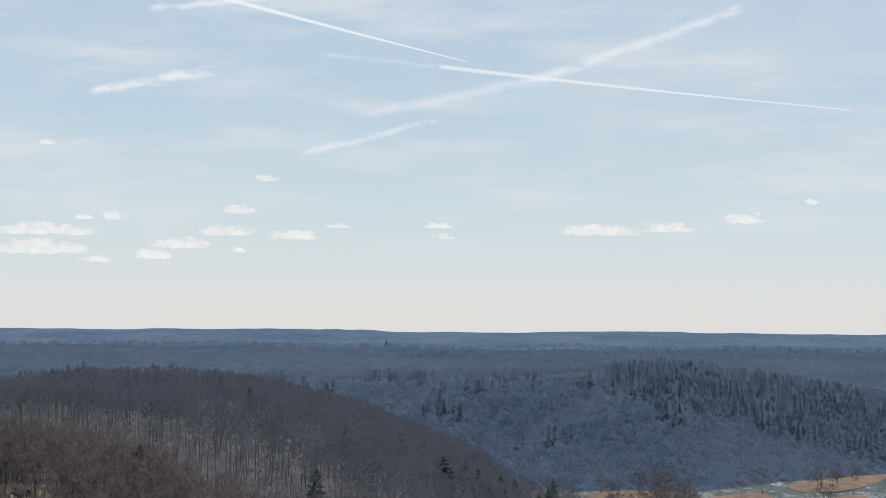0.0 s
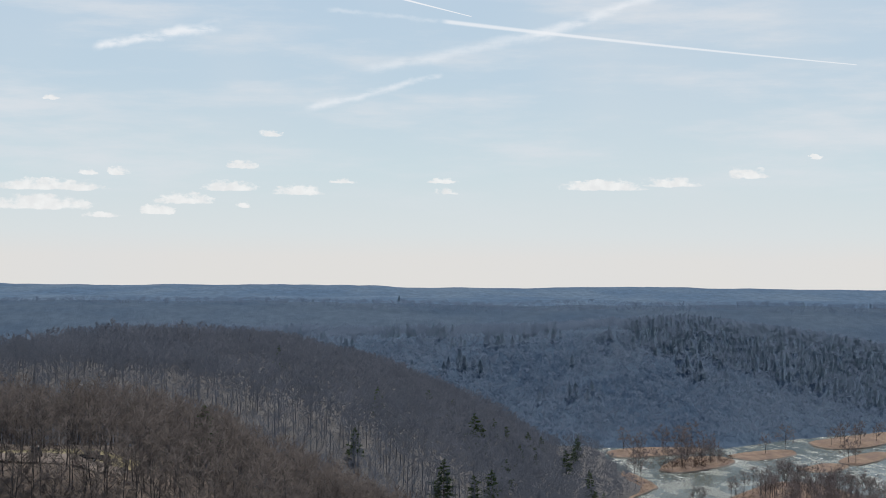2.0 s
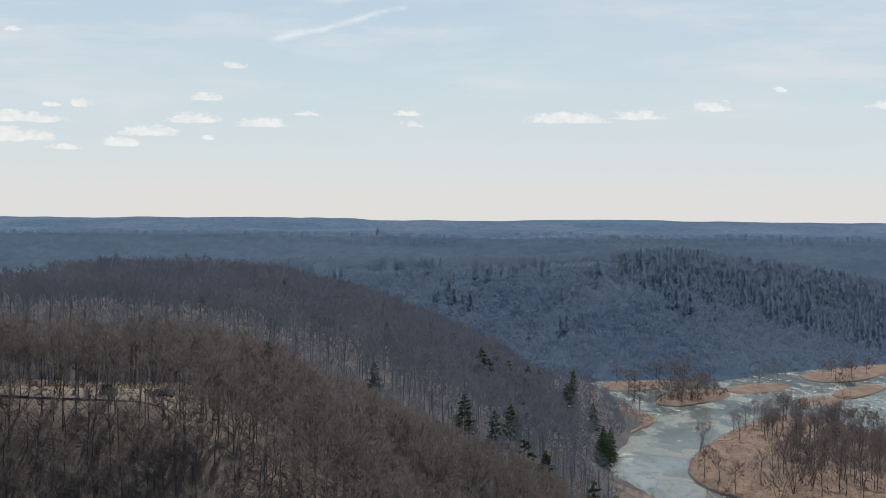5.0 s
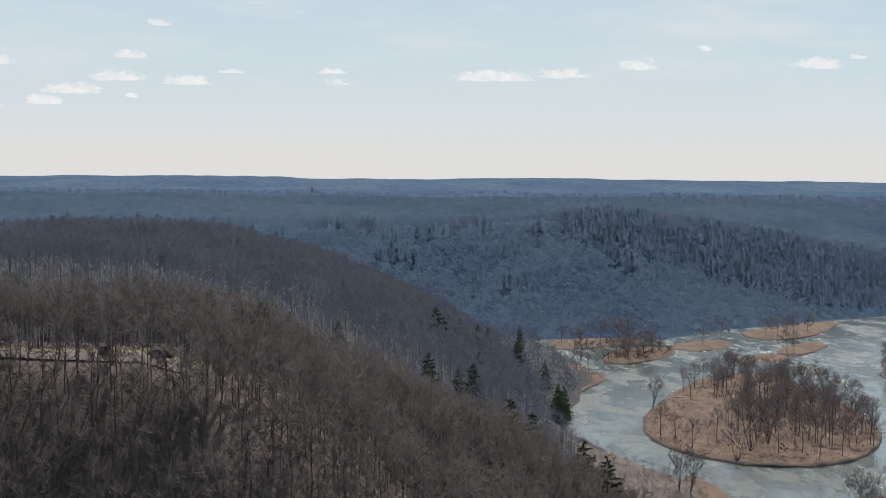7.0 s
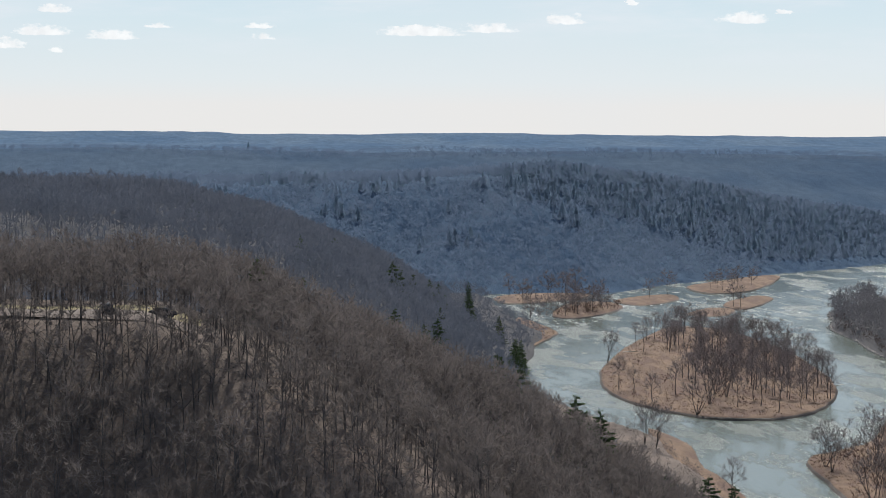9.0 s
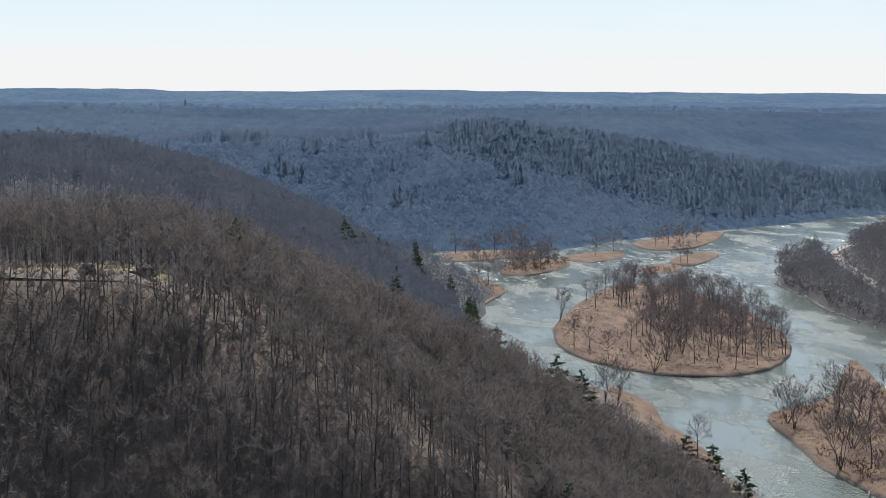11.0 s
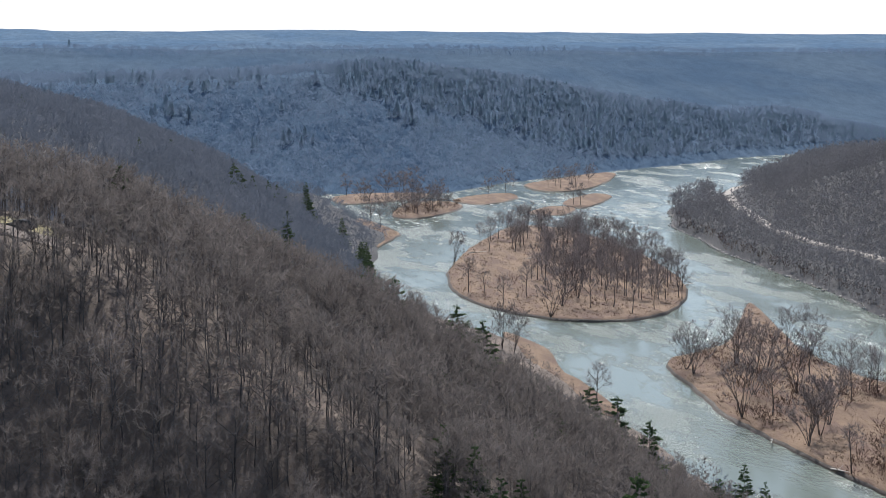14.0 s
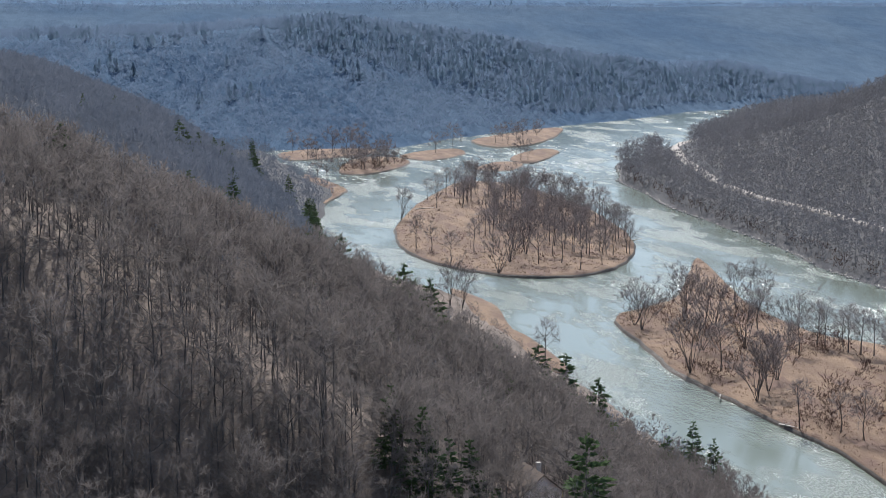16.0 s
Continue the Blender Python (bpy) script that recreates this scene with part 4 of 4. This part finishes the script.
at, size = on_flat([(99, 892), (116, 596), (117, 606), (137, 618), (141, 611), (113, 748), (122, 778), (124, 768), (116, 500), (113, 492), (120, 503), (68, 642), (70, 634),
                    (109, 531), (122, 560), (127, 515), (140, 600), (135, 560), (103, 724), (151, 566), (157, 628), (163, 624), (133, 608)], 50, 0.72, 0.95)
stand(multi_kinds, at, size, 51)
at, size = on_flat([(87, 795), (91, 785), (93, 757), (106, 777), (127, 972), (123, 932), (135, 930), (143, 900), (157, 926), (122, 741), (131, 742), (133, 761), (134, 727),
                    (154, 772), (154, 762), (168, 797), (140, 991), (154, 988), (168, 1025), (117, 530), (112, 462), (119, 455), (121, 446), (146, 548), (157, 562),
                    (158, 558), (163, 557), (161, 549), (163, 545), (166, 543), (75, 550), (165, 530), (160, 520), (150, 590), (128, 440)], 52, 0.65, 0.92)
stand(slim_kinds, at, size, 53)
rt = np.random.RandomState(54)
grove = []
while len(grove) < 125:
    x, y = rt.uniform(100, 192), rt.uniform(735, 1050)
    if island_height(x, y) and x > 118 + 0.10 * (y - 740) + 10 * math.sin(y / 23) and (y > 752 or x < 150):
        grove.append((x, y))
at, size = on_flat(grove, 55, 0.62, 0.92)
for kinds, take in ((multi_kinds, slice(0, 22)), (slim_kinds, slice(22, None))):
    for p, s in zip(at[take], size[take]):
        copy_thing(kinds[rt.randint(len(kinds))], pose(*p, 0, 0, rt.uniform(0, 360))).scale = (s, s, s)
far_flat = [(98, 1144), (107, 1142), (101, 1200), (119, 1177), (123, 1140), (135, 1148), (147, 1168), (187, 1248), (205, 1278), (241, 1315), (250, 1332), (262, 1342), (262, 1325),
            (279, 1355), (226, 1186), (230, 1184), (92, 1062), (91, 1094), (110, 1250), (125, 1262), (138, 1275), (100, 1262), (290, 1400), (298, 1420), (268, 1360), (112, 1132), (248, 1310)]
FLAT_KINDS = [dome_tree(170 + k, 15.0, 5.0 + 0.8 * k, 9, 4, 7, 0.24, low=0.18, lump=0.3, long=0.34, thick=1.1, deep=0.42) for k in range(3)]
flat_kinds = [tree_thing("river_tree", a, RIVER_BARK, RIVER_TWIG, "crown", "leafless purple-brown tree on a river bar", "tree", "river trees") for a in FLAT_KINDS]
rf = np.random.RandomState(58)
while len(far_flat) < 40:
    x, y = rf.uniform(90, 158), rf.uniform(1120, 1290)
    if island_height(x, y):
        far_flat.append((x, y))
at, size = on_flat(far_flat, 56, 0.6, 1.15)
stand(flat_kinds, at, size, 57)

# brush on the flats and banks
BRUSH = [bare_tree(150 + k, 2.6, 2.1, 0.05, 8, 3, 5, stems=2, twig_width=0.08, steep=0.9, light=True) for k in range(4)]
rows = []
while len(rows) < 560:
    x, y = rt.uniform(85, 195), rt.uniform(405, 1060)
    h = island_height(x, y)
    wet = waves(np.array([x]), np.array([y]), 45, 61)[0]
    if h and ((wet > -0.1 and y < 650) or rt.uniform() < 0.05):
        rows.append((x, y, h - 0.1))
for _ in range(260):
    x, y = rt.uniform(100, 158), rt.uniform(1125, 1225)
    h = island_height(x, y)
    if h:
        rows.append((x, y, h - 0.1))
for y in np.arange(620, 1150, 3.0):
    x = float(right_shore(np.array(y))) + rt.uniform(2, 9)
    rows.append((x, y, float(ground(x, y))))
rows = np.array(rows)
planted("brush", BRUSH, rows, rt.uniform(0.5, 1.3, len(rows)), 62, [SHRUB, SHRUB], "dark red-brown leafless brush on the river flats", "brush")

# dead grass tufts
r = np.random.RandomState(63)
w = Wood()
feet = []
while len(feet) < 7000:
    x, y = r.uniform(83, 193), 400 + 660 * r.uniform() ** 1.2
    h = island_height(x, y)
    if h:
        feet.append((x, y, h + 0.1))
feet = np.repeat(np.array(feet), 5, axis=0)
start = feet + r.normal(0, 0.35, feet.shape) * [1, 1, 0]
w.slivers(start, start + r.normal(0, 0.22, feet.shape) * [1, 1, 0] + np.column_stack([np.zeros((len(feet), 2)), r.uniform(0.25, 0.7, len(feet))]), 0.12, r, 0)
v, f, s = w.arrays()
tagged(new("grass_tufts", mesh_from("grass_tufts", v, f, [GRASS])), "tufts of tan dead grass on the islands", "grass", kind="stuff")


# ---- small things ----
def plain(name, colour, rough=0.6, metal=0.0, grain=3.0):
    def paint(n, place, shader):
        amount = n.noise(place.outputs["Position"], grain, 4.0)
        n.put(shader.inputs["Base Color"], n.mix(amount, tuple(c * 0.75 for c in colour), tuple(min(1.0, c * 1.2) for c in colour)))
        shader.inputs["Roughness"].default_value, shader.inputs["Metallic"].default_value = rough, metal

    return material(name, paint)


STONE = plain("river_stone", (0.42, 0.38, 0.34), 0.85)
SIDING = plain("pale_siding", (0.80, 0.68, 0.62), 0.8, grain=1.0)
SHINGLE = plain("brown_shingles", (0.12, 0.085, 0.065), 0.9)
TRIM = plain("yellow_trim", (0.55, 0.42, 0.15), 0.7)
WHITE = plain("white_paint", (0.75, 0.75, 0.74), 0.5)
PAINT = plain("dark_car_paint", (0.07, 0.075, 0.08), 0.25)
RUBBER = plain("tyre_rubber", (0.02, 0.02, 0.02), 0.9)
PANE = plain("window_glass", (0.06, 0.07, 0.08), 0.05)
DRIFT = plain("driftwood", (0.40, 0.36, 0.32), 0.9)
FIELD = plain("yellow_grass_field", (0.27, 0.225, 0.105), 0.95, grain=0.4)
YARD = plain("trodden_ground", (0.18, 0.143, 0.118), 0.95, grain=0.5)
GREEN = plain("green_wall_paint", (0.05, 0.09, 0.07), 0.7)


def boxed(name, size, at, m, parent, label="", bevel=0.0, taper=None):
    """A bevelled block as one part; taper narrows its top."""
    bm = bmesh.new()
    bmesh.ops.create_cube(bm, size=1.0)
    for vert in bm.verts:
        k = taper if taper and vert.co.z > 0 else (1.0, 1.0)
        vert.co = (vert.co.x * size[0] * k[0], vert.co.y * size[1] * k[1], vert.co.z * size[2])
    if bevel:
        bmesh.ops.bevel(bm, geom=bm.edges[:], offset=bevel, segments=2, affect="EDGES")
    me = bpy.data.meshes.new(name)
    bm.to_mesh(me)
    bm.free()
    me.materials.append(m)
    ob = part(name, me, parent, label)
    ob.matrix_basis = pose(*at)
    return ob


def disc(name, radius, depth, at, m, parent, turn=(0, 90, 0)):
    bm = bmesh.new()
    bmesh.ops.create_cone(bm, cap_ends=True, segments=16, radius1=radius, radius2=radius, depth=depth)
    me = bpy.data.meshes.new(name)
    bm.to_mesh(me)
    bm.free()
    me.materials.append(m)
    ob = part(name, me, parent)
    ob.matrix_basis = pose(*at, *turn)
    return ob


def parked_car(label, paint, x, y, turn):
    """A car: body, cabin, panes, bumpers, lamps, four wheels."""
    car = tagged(new("parked_car"), label, "car", "parked cars")
    body = boxed("body", (1.8, 4.4, 0.65), (0, 0, 0.68), paint, car, bevel=0.14)
    boxed("cabin", (1.6, 2.5, 0.55), (0, -0.2, 1.26), paint, car, bevel=0.08, taper=(0.82, 0.72))
    boxed("windscreen", (1.36, 0.05, 0.42), (0, 0.93, 1.27), PANE, car)
    boxed("rear_window", (1.36, 0.05, 0.42), (0, -1.33, 1.27), PANE, car)
    for side in (-1, 1):
        boxed("side_window", (0.05, 1.8, 0.36), (0.775 * side, -0.2, 1.28), PANE, car)
        boxed("headlight", (0.35, 0.06, 0.16), (0.62 * side, 2.2, 0.78), WHITE, body)
        for end in (-1, 1):
            wheel = disc("wheel", 0.33, 0.22, (0.82 * side, 1.35 * end, 0.33), RUBBER, car)
            disc("rim", 0.19, 0.235, (0, 0, 0), WHITE, wheel, (0, 0, 0))
    boxed("bumper", (1.75, 0.18, 0.25), (0, 2.22, 0.5), RUBBER, car, bevel=0.04)
    boxed("bumper", (1.75, 0.18, 0.25), (0, -2.22, 0.5), RUBBER, car, bevel=0.04)
    car.matrix_basis = pose(x, y, float(ground(x, y)) + 0.02, 0, 0, turn)


def gable_roof(name, width, long, rise, over, at, m, parent):
    """Two thick slopes joined at the ridge."""
    bm = bmesh.new()
    half, t = width / 2 + over, 0.18
    drop = rise * over / (width / 2)
    profile = [(-half, -drop), (0, rise), (half, -drop), (half, -drop + t), (0, rise + t), (-half, -drop + t)]
    rings = [[bm.verts.new((px, s * (long / 2 + over), pz)) for px, pz in profile] for s in (-1, 1)]
    for k in range(6):
        bm.faces.new((rings[0][k], rings[0][(k + 1) % 6], rings[1][(k + 1) % 6], rings[1][k]))
    for ring in rings:
        bm.faces.new((ring[0], ring[1], ring[4], ring[5]))
        bm.faces.new((ring[1], ring[2], ring[3], ring[4]))
    bmesh.ops.recalc_face_normals(bm, faces=bm.faces[:])
    me = bpy.data.meshes.new(name)
    bm.to_mesh(me)
    bm.free()
    me.materials.append(m)
    ob = part(name, me, parent)
    ob.matrix_basis = pose(*at)
    return ob


def gable_walls(width, long, height, rise, m, parent):
    bm = bmesh.new()
    profile = [(-width / 2, -1.5), (width / 2, -1.5), (width / 2, height), (0, height + rise), (-width / 2, height)]
    rings = [[bm.verts.new((px, s * long / 2, pz)) for px, pz in profile] for s in (-1, 1)]
    for k in range(5):
        bm.faces.new((rings[0][k], rings[0][(k + 1) % 5], rings[1][(k + 1) % 5], rings[1][k]))
    for ring in rings:
        bm.faces.new(ring)
    bmesh.ops.recalc_face_normals(bm, faces=bm.faces[:])
    me = bpy.data.meshes.new("wall")
    bm.to_mesh(me)
    bm.free()
    me.materials.append(m)
    return part("wall", me, parent)


def small_house(name, label, x, y, turn, width, long, height, rise, wall_m, roof_m):
    house = tagged(new(name), label, "house")
    gable_walls(width, long, height, rise, wall_m, house)
    gable_roof("roof", width, long, rise, 0.45, (0, 0, height + 0.02), roof_m, house)
    for px in (-width * 0.24, width * 0.24):
        window = boxed("window", (0.95, 0.08, 1.2), (px, -long / 2 - 0.03, height * 0.55), WHITE, house)
        boxed("pane", (0.78, 0.04, 1.02), (0, -0.04, 0), PANE, window)
    boxed("corner_trim", (0.14, 0.1, height), (width / 2 - 0.05, -long / 2 - 0.04, height / 2), TRIM, house)
    boxed("chimney", (0.6, 0.6, 1.6), (width * 0.2, long * 0.15, height + rise * 0.9), STONE, house)
    house.matrix_basis = pose(x, y, float(ground(x, y)) + 0.4, 0, 0, turn)


def build_road():
    pts = []
    for (ax, ay), (bx, by) in zip(ROAD_LINE, ROAD_LINE[1:]):
        n = max(2, int(math.hypot(bx - ax, by - ay) / 6))
        pts += [(ax + (bx - ax) * k / n, ay + (by - ay) * k / n) for k in range(n)]
    pts = np.array(pts + [ROAD_LINE[-1]], float)
    for _ in range(6):
        pts[1:-1] = (pts[:-2] + 2 * pts[1:-1] + pts[2:]) / 4
    way = unit(np.gradient(pts, axis=0))
    side = np.column_stack([-way[:, 1], way[:, 0]])
    cols = []
    for off, dz in ((-3.0, -0.6), (-2.6, 0.42), (0, 0.5), (2.6, 0.42), (3.0, -0.6)):
        p = pts + side * off
        cols.append(np.column_stack([p, ground(pts[:, 0], pts[:, 1]) + dz]))
    verts = np.stack(cols, 1).reshape(-1, 3)
    quads = [(k * 5 + j, k * 5 + j + 1, k * 5 + j + 6, k * 5 + j + 5) for k in range(len(pts) - 1) for j in range(4)]
    tagged(new("road", mesh_from("road", verts, quads, [ROAD])), "pale gravel road curving through the woods along the river", "road", kind="structure")




def build_clearing():
    """The open hilltop: yellow grass behind, trodden litter and gravel in front."""
    xs, ys = np.linspace(-112, -64, 40), np.linspace(327, 355, 24)
    x, y = np.meshgrid(xs, ys, indexing="ij")
    verts = np.stack([x, y, ground(x, y) + 0.15 + 0.05 * waves(x, y, 6, 91)], -1).reshape(-1, 3)
    n = len(ys)
    i, j = np.meshgrid(np.arange(len(xs) - 1), np.arange(n - 1), indexing="ij")
    quads = np.stack([i * n + j, (i + 1) * n + j, (i + 1) * n + j + 1, i * n + j + 1], -1).reshape(-1, 4)
    mid = verts[quads].mean(1)
    slots = (mid[:, 1] + 3 * waves(mid[:, 0], mid[:, 1], 14, 92) > 341).astype(int)
    tagged(new("clearing", mesh_from("clearing", verts, quads, [YARD, FIELD], slots, smooth=True)), "pale open ground and yellow grass on the hilltop", "clearing", kind="structure")


build_clearing()
build_road()
small_house("cabin", "pale pink-tan cabin with brown shingle roof among trees", 2.0, 280.0, 6, 5.4, 7.0, 4.2, 2.2, SIDING, SHINGLE)
small_house("roadside_hut", "small dark hut with pale roof beside the road", 338, 1272, 20, 5.0, 6.0, 2.6, 1.0, GREEN, WHITE)
parked_car("pale car parked at the bend of the road", WHITE, 352, 1276, 35)
parked_car("dark car parked at the hilltop clearing", PAINT, -78.5, 333, 15)
parked_car("dark van-like car parked at the hilltop clearing", PAINT, -70, 336, 60)


def stony_shore(name, edge, y0, y1, count, seed, label):
    """Loose stones along a waterline."""
    r = np.random.RandomState(seed)
    bm_v = np.array([(-1, 0, 0), (0, -1, 0), (1, 0, 0), (0, 1, 0), (0, 0, 0.8), (0, 0, -0.8)], float)
    bm_f = np.array([(0, 1, 4), (1, 2, 4), (2, 3, 4), (3, 0, 4), (1, 0, 5), (2, 1, 5), (3, 2, 5), (0, 3, 5)])
    vs, fs = [], []
    for k in range(count):
        y = r.uniform(y0, y1)
        p = np.array([edge(y) + r.normal(0, 0.8), y, 0.15])
        vs.append(bm_v * r.uniform(0.25, 0.9) * r.uniform(0.7, 1.3, (6, 3)) + p)
        fs.append(bm_f + 6 * k)
    tagged(new(name, mesh_from(name, np.concatenate(vs), np.concatenate(fs), [STONE])), label, "stones", kind="stuff")


stony_shore("shore_stones", lambda y: float(right_shore(np.array(y))) + 0.5, 620, 1150, 500, 70, "pale stones along the far waterline")


def log(x, y, z, long, turn, lean):
    w = Wood()
    bend = np.array([[0, 0, 0], [long * 0.35, 0.15, 0.1], [long * 0.7, -0.1, 0.25], [long, 0.2, 0.3]])
    w.tubes(bend[:-1], bend[1:], np.array([0.3, 0.25, 0.18]), np.array([0.25, 0.18, 0.07]))
    rr = np.random.RandomState(int(x * 7 + y))
    root = bend[1] + rr.normal(0, 0.1, (5, 3))
    w.tubes(root, root + rr.normal(0, 1, (5, 3)) * [0.8, 0.9, 0.5] + [0.6, 0, 0.5], 0.08, 0.02)
    v, f, s = w.arrays()
    ob = tagged(new("driftwood_log", mesh_from("driftwood_log", v, f, [DRIFT])), "pale bleached driftwood log on the river bank", "log", "driftwood")
    ob.matrix_basis = pose(x, y, z, 0, lean, turn)


for row in ((176, 806, 0.5, 8, 20, -4), (120, 716, 0.5, 7, 150, -3), (108, 505, 0.6, 9, 250, -3), (110, 470, 0.6, 8, 280, -4), (134, 900, 1.5, 7, 60, 0), (113, 930, 1.5, 9, 10, 0),
            (226, 735, 0.5, 8, 80, -3), (229, 790, 0.5, 9, 100, -3), (225, 700, 0.5, 7, 70, -3)):
    log(*row)
